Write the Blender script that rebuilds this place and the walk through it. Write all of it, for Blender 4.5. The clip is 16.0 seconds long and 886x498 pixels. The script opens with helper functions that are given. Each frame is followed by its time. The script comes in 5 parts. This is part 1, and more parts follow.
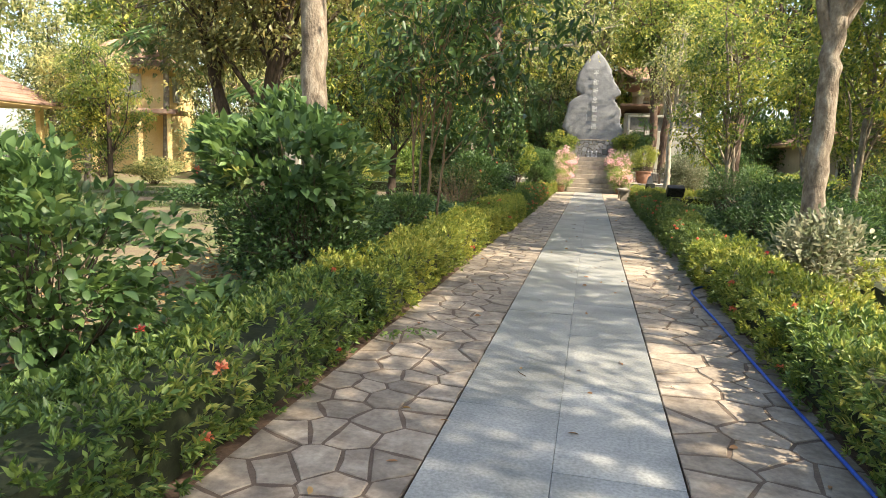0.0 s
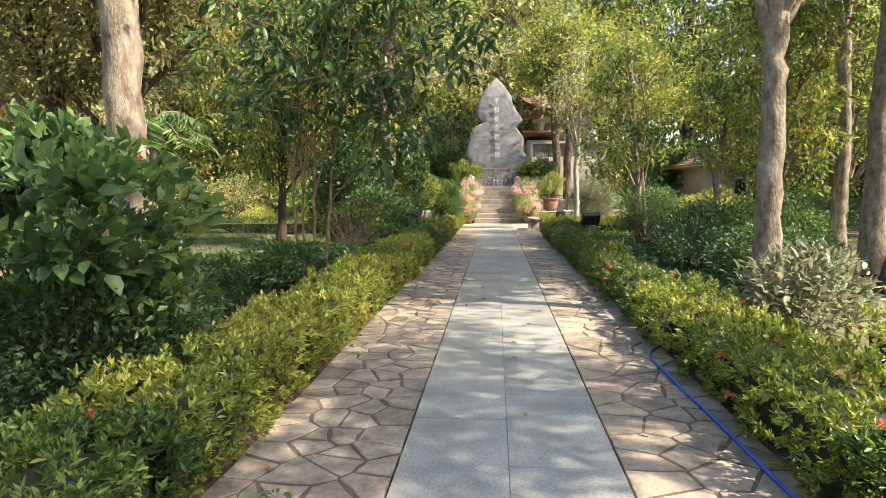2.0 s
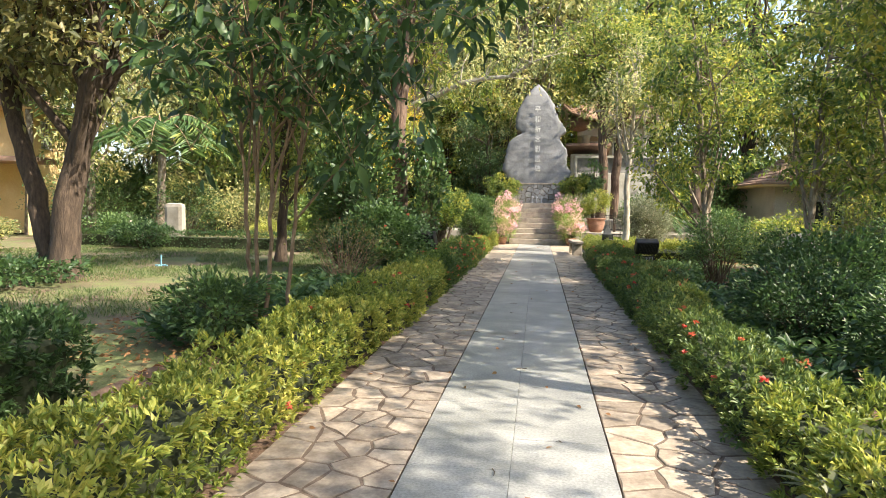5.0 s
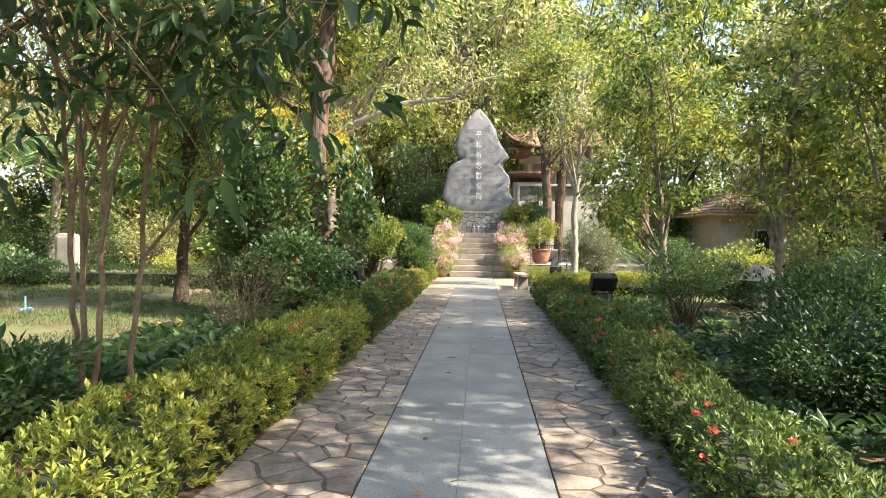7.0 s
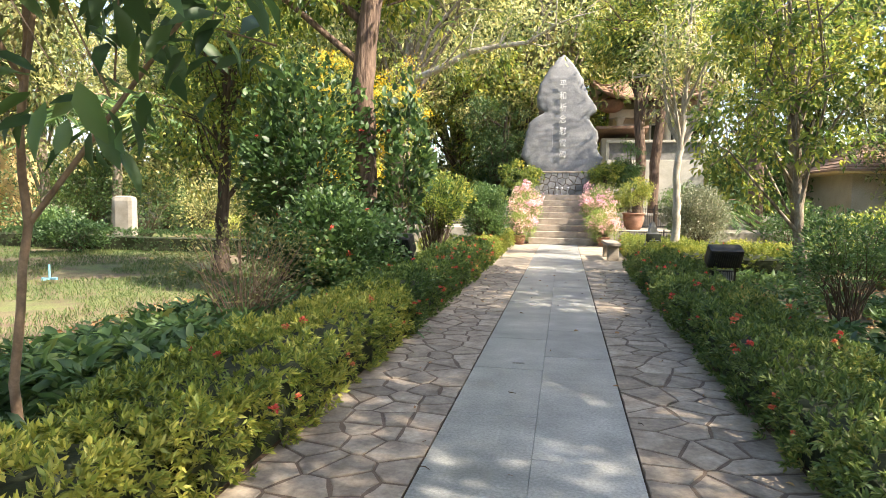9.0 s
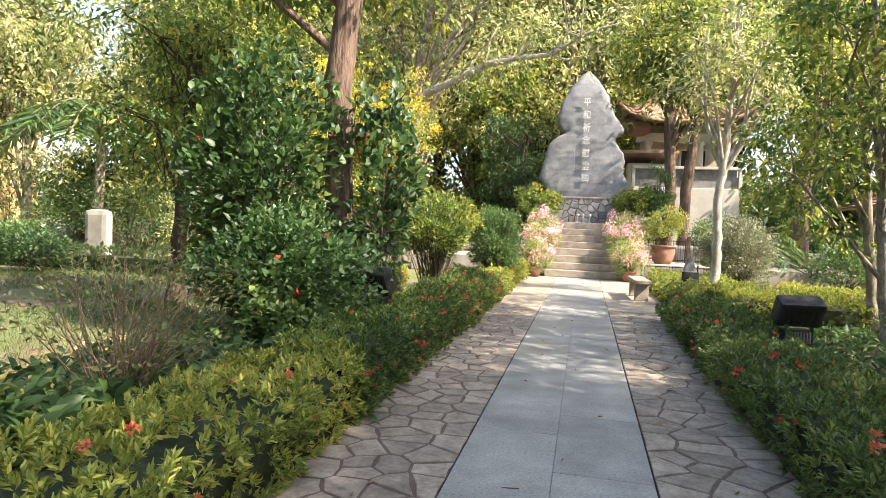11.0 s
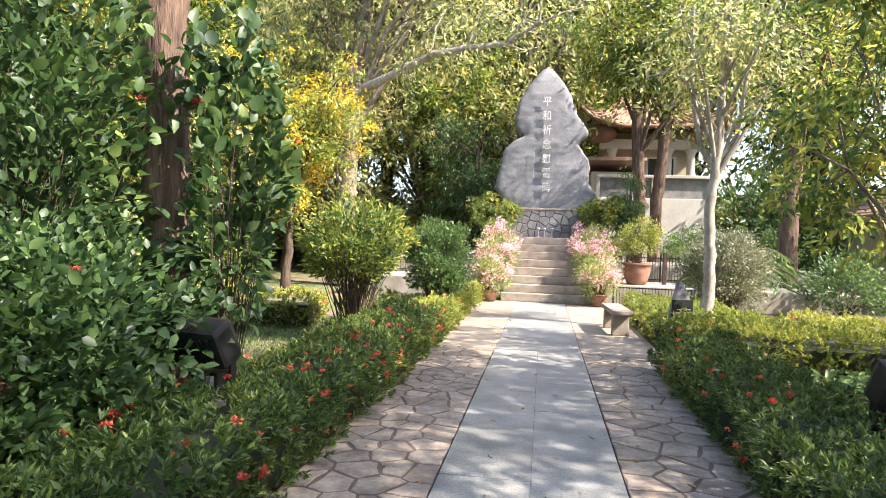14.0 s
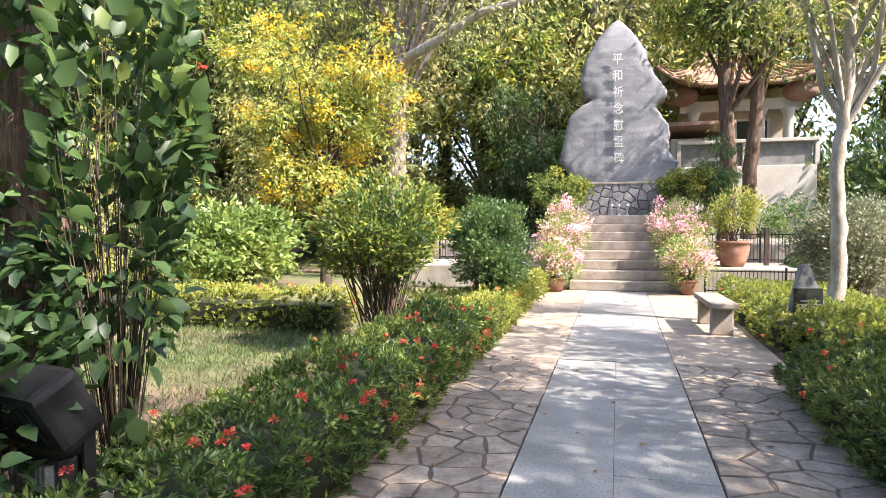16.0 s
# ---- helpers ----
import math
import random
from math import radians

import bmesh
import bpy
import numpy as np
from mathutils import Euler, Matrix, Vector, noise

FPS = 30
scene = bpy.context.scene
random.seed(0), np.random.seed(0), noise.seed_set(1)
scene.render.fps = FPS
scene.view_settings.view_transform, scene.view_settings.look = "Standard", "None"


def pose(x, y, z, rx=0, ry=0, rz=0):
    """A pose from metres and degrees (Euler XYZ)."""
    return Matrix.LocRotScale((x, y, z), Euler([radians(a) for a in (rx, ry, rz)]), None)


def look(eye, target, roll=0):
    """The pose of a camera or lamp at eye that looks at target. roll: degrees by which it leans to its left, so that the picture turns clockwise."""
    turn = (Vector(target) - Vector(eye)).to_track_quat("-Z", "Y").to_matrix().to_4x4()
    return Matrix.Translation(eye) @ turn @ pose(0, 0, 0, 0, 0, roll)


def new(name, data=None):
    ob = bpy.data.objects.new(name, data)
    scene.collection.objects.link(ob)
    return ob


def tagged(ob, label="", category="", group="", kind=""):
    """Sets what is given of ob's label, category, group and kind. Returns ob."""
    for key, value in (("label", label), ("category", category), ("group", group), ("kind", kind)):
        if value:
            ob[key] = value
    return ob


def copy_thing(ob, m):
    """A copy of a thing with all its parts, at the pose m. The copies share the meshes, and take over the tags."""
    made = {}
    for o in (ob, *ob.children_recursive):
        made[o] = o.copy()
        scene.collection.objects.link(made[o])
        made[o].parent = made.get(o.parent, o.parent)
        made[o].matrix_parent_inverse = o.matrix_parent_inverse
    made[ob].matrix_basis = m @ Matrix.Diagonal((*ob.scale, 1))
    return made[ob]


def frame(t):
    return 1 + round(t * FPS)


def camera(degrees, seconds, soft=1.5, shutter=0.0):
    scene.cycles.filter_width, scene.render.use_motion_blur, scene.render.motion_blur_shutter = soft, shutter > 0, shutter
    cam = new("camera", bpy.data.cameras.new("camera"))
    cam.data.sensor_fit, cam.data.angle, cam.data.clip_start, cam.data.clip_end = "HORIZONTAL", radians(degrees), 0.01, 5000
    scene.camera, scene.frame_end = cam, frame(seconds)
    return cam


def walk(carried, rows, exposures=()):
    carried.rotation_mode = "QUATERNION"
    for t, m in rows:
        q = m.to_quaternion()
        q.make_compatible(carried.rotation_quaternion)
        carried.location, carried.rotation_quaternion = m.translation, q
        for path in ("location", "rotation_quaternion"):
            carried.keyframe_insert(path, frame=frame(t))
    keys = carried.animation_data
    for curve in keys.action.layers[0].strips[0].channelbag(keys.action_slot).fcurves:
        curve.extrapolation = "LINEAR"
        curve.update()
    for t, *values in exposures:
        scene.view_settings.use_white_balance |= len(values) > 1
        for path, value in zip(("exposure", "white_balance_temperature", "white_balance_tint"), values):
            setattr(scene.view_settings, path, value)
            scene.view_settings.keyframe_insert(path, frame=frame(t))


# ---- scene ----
cam = camera(70.6, 16.0, soft=0.65)
PATH = [
    (0, (0.084, 0.306, 1.444), (-0.361, 2.234, 1.149), 2.1),
    (0.5, (-0.005, 0.802, 1.44), (-0.414, 2.739, 1.154), 1.1),
    (1, (-0.024, 1.288, 1.44), (-0.328, 3.246, 1.166), 1.1),
    (1.5, (-0.101, 1.77, 1.487), (-0.311, 3.746, 1.262), 1.1),
    (2, (-0.07, 2.252, 1.482), (-0.237, 4.236, 1.294), -0.5),
    (2.5, (-0.133, 2.774, 1.478), (-0.283, 4.764, 1.335), -0.1),
    (3, (-0.09, 3.253, 1.488), (-0.277, 5.244, 1.44), 0.6),
    (3.5, (-0.064, 3.699, 1.495), (-0.292, 5.685, 1.515), 1.0),
    (4, (0.039, 4.175, 1.486), (-0.171, 6.161, 1.381), 1.2),
    (4.2, (0.084, 4.363, 1.509), (-0.158, 6.342, 1.362), 1.5),
    (6.3, (0.145, 6.277, 1.529), (-0.174, 8.25, 1.464), 0.8),
    (6.5, (0.15, 6.477, 1.534), (-0.145, 8.455, 1.491), 0.7),
    (7, (0.12, 7.025, 1.524), (0.001, 9.021, 1.48), 0.8),
    (7.5, (0.145, 7.598, 1.5), (-0.092, 9.579, 1.357), 0.5),
    (8, (0.084, 8.164, 1.491), (-0.274, 10.125, 1.336), 1.5),
    (8.5, (0.165, 8.703, 1.475), (-0.202, 10.656, 1.25), 0.2),
    (9, (0.144, 9.207, 1.481), (-0.233, 11.165, 1.318), 0.7),
    (9.2, (0.174, 9.433, 1.492), (-0.222, 11.39, 1.372), 0.6),
    (11.3, (0.115, 11.499, 1.52), (-0.325, 13.448, 1.429), 2.7),
    (11.5, (0.159, 11.66, 1.539), (-0.278, 13.609, 1.441), 3.0),
    (12, (0.135, 12.193, 1.541), (-0.288, 14.142, 1.392), 4.2),
    (12.5, (0.077, 12.627, 1.584), (-0.34, 14.578, 1.453), 2.0),
    (13, (0.074, 13.213, 1.565), (-0.265, 15.182, 1.473), 2.3),
    (13.5, (0.015, 13.633, 1.57), (-0.286, 15.61, 1.536), 2.1),
    (14, (0.026, 14.16, 1.552), (-0.291, 16.134, 1.514), 2.0),
    (14.5, (-0.049, 14.669, 1.551), (-0.399, 16.637, 1.508), 1.6),
    (15, (-0.007, 15.183, 1.512), (-0.38, 17.147, 1.463), 0.9),
    (15.5, (-0.013, 15.635, 1.496), (-0.462, 17.583, 1.433), 0.2),
    (16, (0.015, 16.095, 1.522), (-0.523, 18.02, 1.433), -0.3),
]
walk(cam, [(t, look(eye, target, roll)) for t, eye, target, roll in PATH], exposures=[(0, 1.62, 7000, 10), (4, 1.62, 6700, 11), (7, 1.78, 6600, 12), (9, 1.92, 6700, 13), (13, 1.95, 6450, 17), (16, 1.97, 6150, 21)])


# ---- light ----
SUN_AZ, SUN_EL = radians(107), radians(45)      # from +y towards +x
world = bpy.data.worlds.new("world")
scene.world = world
world.use_nodes = True
wn = world.node_tree.nodes
sky = wn.new("ShaderNodeTexSky")
sky.sky_type = "NISHITA"
sky.sun_disc = False
sky.sun_elevation, sky.sun_rotation = SUN_EL, SUN_AZ
sky.air_density, sky.dust_density = 1.0, 2.0
wn["Background"].inputs["Strength"].default_value = 0.15
world.node_tree.links.new(sky.outputs[0], wn["Background"].inputs["Color"])
sun_dir = Vector((math.sin(SUN_AZ) * math.cos(SUN_EL), math.cos(SUN_AZ) * math.cos(SUN_EL), math.sin(SUN_EL)))
sun = new("sun", bpy.data.lights.new("sun", "SUN"))
sun.data.energy, sun.data.angle, sun.data.color = 4.4, radians(0.55), (1.0, 0.9, 0.74)
sun.matrix_world = look(sun_dir * 60, (0, 0, 0))


# ---- materials ----
def nodes_of(name):
    m = bpy.data.materials.new(name)
    m.use_nodes = True
    return m, m.node_tree.nodes, m.node_tree.links, m.node_tree.nodes["Principled BSDF"]


def ramp(n, l, fac, stops, interp="LINEAR"):
    r = n.new("ShaderNodeValToRGB")
    r.color_ramp.interpolation = interp
    while len(r.color_ramp.elements) < len(stops):
        r.color_ramp.elements.new(0.5)
    for e, (p, c) in zip(r.color_ramp.elements, stops):
        e.position, e.color = p, (*c, 1)
    l.new(fac, r.inputs[0])
    return r.outputs[0]


def noise_tex(n, l, scale, detail=4, rough=0.55, coords=None):
    t = n.new("ShaderNodeTexNoise")
    t.inputs["Scale"].default_value, t.inputs["Detail"].default_value, t.inputs["Roughness"].default_value = scale, detail, rough
    if coords is None:
        coords = n.new("ShaderNodeNewGeometry").outputs["Position"]
    l.new(coords, t.inputs["Vector"])
    return t.outputs[0]


def mix(n, l, fac, a, b, mode="MIX"):
    m = n.new("ShaderNodeMix")
    m.data_type, m.blend_type = "RGBA", mode
    for v, i in ((fac, 0), (a, 6), (b, 7)):
        if isinstance(v, (int, float)):
            m.inputs[i].default_value = v
        elif isinstance(v, tuple):
            m.inputs[i].default_value = (*v, 1)
        else:
            l.new(v, m.inputs[i])
    return m.outputs[2]


def bump(n, l, bsdf, height, strength, dist=0.01):
    b = n.new("ShaderNodeBump")
    b.inputs["Strength"].default_value, b.inputs["Distance"].default_value = strength, dist
    l.new(height, b.inputs["Height"])
    l.new(b.outputs[0], bsdf.inputs["Normal"])


def surface(name, stops, scale=3.0, grain=60.0, rough=0.8, relief=0.3, vary=0.0, metal=0.0, dist=0.01, fine=0.35, stretch=1.0):
    """A weathered surface: large stains, fine grain, and a shade of its own for each object."""
    m, n, l, b = nodes_of(name)
    co = None
    if stretch != 1.0:
        mp = n.new("ShaderNodeMapping")
        mp.inputs["Scale"].default_value = (1, 1, 1 / stretch)
        l.new(n.new("ShaderNodeNewGeometry").outputs["Position"], mp.inputs["Vector"])
        co = mp.outputs[0]
    big, fin = noise_tex(n, l, scale, 5, 0.6, co), noise_tex(n, l, grain, 3, 0.6, co)
    col = ramp(n, l, big, stops)
    col = mix(n, l, fine, col, ramp(n, l, fin, [(0.3, (0.25,) * 3), (0.7, (0.75,) * 3)]), "OVERLAY")
    if vary:
        info = n.new("ShaderNodeObjectInfo")
        hsv = n.new("ShaderNodeHueSaturation")
        mr = n.new("ShaderNodeMapRange")
        mr.inputs[3].default_value, mr.inputs[4].default_value = 1 - vary, 1 + vary
        l.new(info.outputs["Random"], mr.inputs[0])
        l.new(mr.outputs[0], hsv.inputs["Value"])
        l.new(col, hsv.inputs["Color"])
        col = hsv.outputs[0]
    l.new(col, b.inputs["Base Color"])
    b.inputs["Roughness"].default_value, b.inputs["Metallic"].default_value = rough, metal
    bump(n, l, b, mix(n, l, 0.5, big, fin), relief, dist)
    return m


def leafy(name, stops, through_light=0.3, rough=0.48, patch=0.9):
    """Leaves: each its own shade, lit through from behind."""
    m, n, l, b = nodes_of(name)
    geo = n.new("ShaderNodeNewGeometry")
    big = noise_tex(n, l, patch, 2)
    add = n.new("ShaderNodeMath")
    add.operation = "MULTIPLY_ADD"
    add.inputs[1].default_value = 0.62
    l.new(geo.outputs["Random Per Island"], add.inputs[0])
    sub = n.new("ShaderNodeMapRange")
    sub.inputs[1].default_value, sub.inputs[2].default_value = 0.3, 0.7
    sub.inputs[3].default_value, sub.inputs[4].default_value = -0.05, 0.42
    l.new(big, sub.inputs[0])
    l.new(sub.outputs[0], add.inputs[2])
    col = ramp(n, l, add.outputs[0], stops)
    l.new(col, b.inputs["Base Color"])
    b.inputs["Roughness"].default_value = rough
    tr = n.new("ShaderNodeBsdfTranslucent")
    hs = n.new("ShaderNodeHueSaturation")
    hs.inputs["Hue"].default_value, hs.inputs["Saturation"].default_value, hs.inputs["Value"].default_value = 0.49, 1.05, 1.8
    l.new(col, hs.inputs["Color"])
    l.new(hs.outputs[0], tr.inputs["Color"])
    mx = n.new("ShaderNodeMixShader")
    mx.inputs[0].default_value = through_light
    l.new(b.outputs[0], mx.inputs[1])
    l.new(tr.outputs[0], mx.inputs[2])
    l.new(mx.outputs[0], n["Material Output"].inputs["Surface"])
    return m


LEAF_HEDGE = leafy("hedge_leaf", [(0.0, (0.036, 0.068, 0.022)), (0.45, (0.1, 0.16, 0.042)), (0.75, (0.21, 0.265, 0.066)), (1.0, (0.42, 0.37, 0.12))], 0.27)
LEAF_DEEP = leafy("deep_hedge_leaf", [(0.0, (0.024, 0.055, 0.018)), (0.4, (0.08, 0.145, 0.036)), (0.75, (0.2, 0.27, 0.06)), (1.0, (0.42, 0.4, 0.11))], 0.25)
LEAF_YELLOW = leafy("yellow_hedge_leaf", [(0.0, (0.06, 0.1, 0.022)), (0.35, (0.17, 0.23, 0.045)), (0.72, (0.37, 0.38, 0.08)), (1.0, (0.58, 0.53, 0.14))], 0.3)
LEAF_DARK = leafy("dark_leaf", [(0.0, (0.022, 0.048, 0.02)), (0.5, (0.046, 0.096, 0.032)), (0.85, (0.095, 0.165, 0.046)), (1.0, (0.19, 0.25, 0.065))])
LEAF_MID = leafy("green_leaf", [(0.0, (0.040, 0.080, 0.034)), (0.5, (0.079, 0.148, 0.047)), (0.85, (0.152, 0.233, 0.067)), (1.0, (0.323, 0.318, 0.086))])
LEAF_BRIGHT = leafy("bright_leaf", [(0.0, (0.07, 0.12, 0.032)), (0.5, (0.17, 0.255, 0.066)), (1.0, (0.42, 0.46, 0.14))])
LEAF_CANOPY = leafy("canopy_leaf", [(0.0, (0.028, 0.058, 0.022)), (0.35, (0.085, 0.145, 0.036)), (0.72, (0.28, 0.31, 0.065)), (1.0, (0.6, 0.5, 0.11))], 0.45)
LEAF_OLIVE = leafy("olive_leaf", [(0.0, (0.067, 0.080, 0.034)), (0.5, (0.152, 0.159, 0.054)), (0.85, (0.274, 0.233, 0.086)), (1.0, (0.421, 0.286, 0.099))], 0.38)
LEAF_PALE = leafy("pale_leaf", [(0.0, (0.079, 0.106, 0.060)), (0.5, (0.177, 0.201, 0.119)), (0.85, (0.335, 0.318, 0.216)), (1.0, (0.518, 0.445, 0.372))])
LEAF_FAR = leafy("far_leaf", [(0.0, (0.03, 0.052, 0.024)), (0.3, (0.1, 0.14, 0.05)), (0.65, (0.36, 0.37, 0.15)), (1.0, (0.68, 0.58, 0.28))], 0.45)
BLOOM_YELLOW = leafy("yellow_petal", [(0.0, (0.5, 0.33, 0.02)), (0.6, (0.7, 0.49, 0.04)), (1.0, (0.82, 0.63, 0.09))], 0.4)
BLOOM_RED = leafy("red_petal", [(0.0, (0.42, 0.05, 0.04)), (0.6, (0.6, 0.11, 0.075)), (1.0, (0.72, 0.24, 0.15))], 0.3)
BLOOM_ORANGE = leafy("orange_petal", [(0.0, (0.45, 0.09, 0.05)), (0.6, (0.62, 0.18, 0.09)), (1.0, (0.75, 0.33, 0.18))], 0.3)
BLOOM_PINK = leafy("pink_bract", [(0.0, (0.6, 0.24, 0.42)), (0.4, (0.74, 0.4, 0.5)), (0.75, (0.82, 0.58, 0.52)), (1.0, (0.82, 0.7, 0.56))], 0.35)
DRY_LEAF = leafy("dry_leaf", [(0.0, (0.16, 0.075, 0.03)), (0.5, (0.32, 0.17, 0.07)), (1.0, (0.45, 0.3, 0.12))], 0.15, 0.7)
GRASS = leafy("grass_blade", [(0.0, (0.05, 0.1, 0.03)), (0.6, (0.11, 0.16, 0.05)), (1.0, (0.22, 0.22, 0.09))], 0.25, 0.6)
BARK_PALE = surface("pale_bark", [(0.3, (0.085, 0.066, 0.048)), (0.46, (0.19, 0.152, 0.112)), (0.62, (0.29, 0.25, 0.195)), (0.74, (0.43, 0.4, 0.33))], 9.0, 40, 0.92, 1.0, dist=0.03, stretch=1.8)
BARK_DARK = surface("dark_bark", [(0.3, (0.035, 0.025, 0.018)), (0.6, (0.085, 0.06, 0.042)), (0.8, (0.15, 0.11, 0.08))], 14.0, 40, 0.95, 1.0, dist=0.03, stretch=4)
BARK_RED = surface("reddish_bark", [(0.3, (0.055, 0.035, 0.026)), (0.5, (0.13, 0.085, 0.06)), (0.7, (0.22, 0.155, 0.11)), (0.85, (0.32, 0.25, 0.19))], 16.0, 50, 0.95, 1.0, dist=0.04, stretch=6)
STAIN = surface("stained_hollow", [(0.3, (0.06, 0.05, 0.04)), (0.6, (0.13, 0.1, 0.075)), (0.8, (0.2, 0.16, 0.12))], 6, 40, 0.9, 0.5)
BARK_LIGHT = surface("light_bark", [(0.28, (0.2, 0.17, 0.13)), (0.5, (0.34, 0.3, 0.24)), (0.7, (0.47, 0.43, 0.36))], 9.0, 50, 0.9, 0.6, dist=0.015, stretch=2.5)
TWIG = surface("twig", [(0.3, (0.05, 0.04, 0.028)), (0.7, (0.14, 0.1, 0.065))], 8, 40, 0.9, 0.4)
STEM_TAN = surface("tan_stem", [(0.3, (0.16, 0.1, 0.06)), (0.7, (0.32, 0.22, 0.14))], 8, 40, 0.85, 0.4)
SHADE_CORE = surface("hedge_shade_core", [(0.3, (0.016, 0.024, 0.01)), (0.7, (0.045, 0.055, 0.022))], 20, 60, 1.0, 0.5)
STONE_FLAG = surface("flagstone", [(0.22, (0.135, 0.105, 0.078)), (0.42, (0.225, 0.183, 0.14)), (0.6, (0.31, 0.262, 0.205)), (0.8, (0.41, 0.355, 0.285))], 6.0, 28, 0.82, 0.5, vary=0.24, fine=0.4)
MORTAR = surface("mortar", [(0.3, (0.085, 0.06, 0.043)), (0.7, (0.15, 0.11, 0.08))], 6, 90, 0.95, 0.4)
GRANITE = surface("grey_granite", [(0.25, (0.15, 0.155, 0.148)), (0.42, (0.225, 0.23, 0.22)), (0.58, (0.3, 0.302, 0.285)), (0.72, (0.4, 0.4, 0.375)), (0.85, (0.5, 0.49, 0.45))], 1.9, 55, 0.38, 0.18, vary=0.09, dist=0.004, fine=0.6)
LANDING = surface("landing_paving", [(0.25, (0.21, 0.165, 0.12)), (0.5, (0.32, 0.265, 0.2)), (0.8, (0.42, 0.365, 0.285))], 3.2, 40, 0.8, 0.3, vary=0.08)
STEP_STONE = surface("step_stone", [(0.25, (0.18, 0.15, 0.12)), (0.5, (0.28, 0.24, 0.19)), (0.8, (0.38, 0.335, 0.27))], 4, 40, 0.85, 0.6, vary=0.1)
MONUMENT = surface("monument_stone", [(0.25, (0.105, 0.11, 0.115)), (0.45, (0.16, 0.164, 0.17)), (0.65, (0.215, 0.218, 0.22)), (0.85, (0.3, 0.29, 0.26))], 2.2, 24, 0.8, 0.35, dist=0.03, fine=0.3)
RUBBLE = surface("rubble_stone", [(0.25, (0.13, 0.13, 0.13)), (0.5, (0.22, 0.22, 0.215)), (0.8, (0.33, 0.32, 0.3))], 4, 45, 0.8, 0.5, vary=0.3)
LETTER = surface("white_letter_paint", [(0.3, (0.44, 0.44, 0.42)), (0.7, (0.7, 0.7, 0.68))], 9, 60, 0.7, 0.1)
CONCRETE = surface("pale_concrete", [(0.3, (0.24, 0.215, 0.175)), (0.6, (0.34, 0.315, 0.265)), (0.85, (0.44, 0.41, 0.355))], 3, 60, 0.85, 0.35)
WALL_CREAM = surface("cream_wall", [(0.3, (0.44, 0.37, 0.27)), (0.6, (0.54, 0.47, 0.36)), (0.85, (0.62, 0.56, 0.45))], 1.2, 30, 0.85, 0.15)
WALL_YELLOW = surface("yellow_wall", [(0.3, (0.62, 0.44, 0.2)), (0.6, (0.72, 0.53, 0.26)), (0.85, (0.78, 0.62, 0.34))], 0.8, 30, 0.85, 0.1)
WALL_GREY = surface("grey_frame_paint", [(0.3, (0.5, 0.49, 0.46)), (0.7, (0.66, 0.65, 0.61))], 1.0, 30, 0.8, 0.1)
WALL_WHITE = surface("white_wall", [(0.3, (0.42, 0.4, 0.35)), (0.7, (0.56, 0.54, 0.48))], 1.6, 30, 0.85, 0.15)
ROOF_TILE = surface("brown_roof_tile", [(0.3, (0.2, 0.12, 0.085)), (0.55, (0.32, 0.2, 0.14)), (0.8, (0.42, 0.3, 0.22))], 2.0, 20, 0.85, 0.4, vary=0.12)
ROOF_PINK = surface("faded_red_roof", [(0.3, (0.2, 0.12, 0.09)), (0.6, (0.29, 0.185, 0.135)), (0.85, (0.36, 0.25, 0.19))], 1.2, 14, 0.9, 0.3)
TERRACOTTA = surface("terracotta", [(0.3, (0.2, 0.1, 0.065)), (0.6, (0.32, 0.17, 0.11)), (0.85, (0.42, 0.27, 0.19))], 5, 50, 0.85, 0.3)
BLACK_METAL = surface("black_painted_metal", [(0.3, (0.012, 0.012, 0.013)), (0.7, (0.03, 0.03, 0.032))], 8, 60, 0.45, 0.1, metal=0.3)
GREY_METAL = surface("grey_metal", [(0.3, (0.3, 0.31, 0.33)), (0.7, (0.5, 0.51, 0.53))], 8, 60, 0.4, 0.1, metal=0.7)
LAMP_GLASS = surface("dark_lamp_glass", [(0.3, (0.02, 0.022, 0.026)), (0.7, (0.04, 0.043, 0.05))], 3, 40, 0.12, 0.02)
WINDOW_DARK = surface("dark_window_glass", [(0.3, (0.025, 0.028, 0.03)), (0.7, (0.06, 0.062, 0.062))], 2, 20, 0.15, 0.02)
PLAQUE = surface("black_plaque", [(0.3, (0.012, 0.014, 0.013)), (0.7, (0.035, 0.04, 0.036))], 5, 60, 0.25, 0.05)
HOSE_BLUE = surface("blue_hose_plastic", [(0.3, (0.015, 0.07, 0.42)), (0.7, (0.03, 0.13, 0.6))], 12, 80, 0.4, 0.05)
PIPE_BLUE = surface("pale_blue_pipe", [(0.3, (0.16, 0.36, 0.46)), (0.7, (0.26, 0.5, 0.6))], 12, 80, 0.5, 0.05)
SOIL = surface("soil_bed", [(0.3, (0.075, 0.045, 0.03)), (0.6, (0.15, 0.095, 0.062)), (0.85, (0.25, 0.175, 0.12))], 2.2, 40, 0.95, 0.8, dist=0.03)


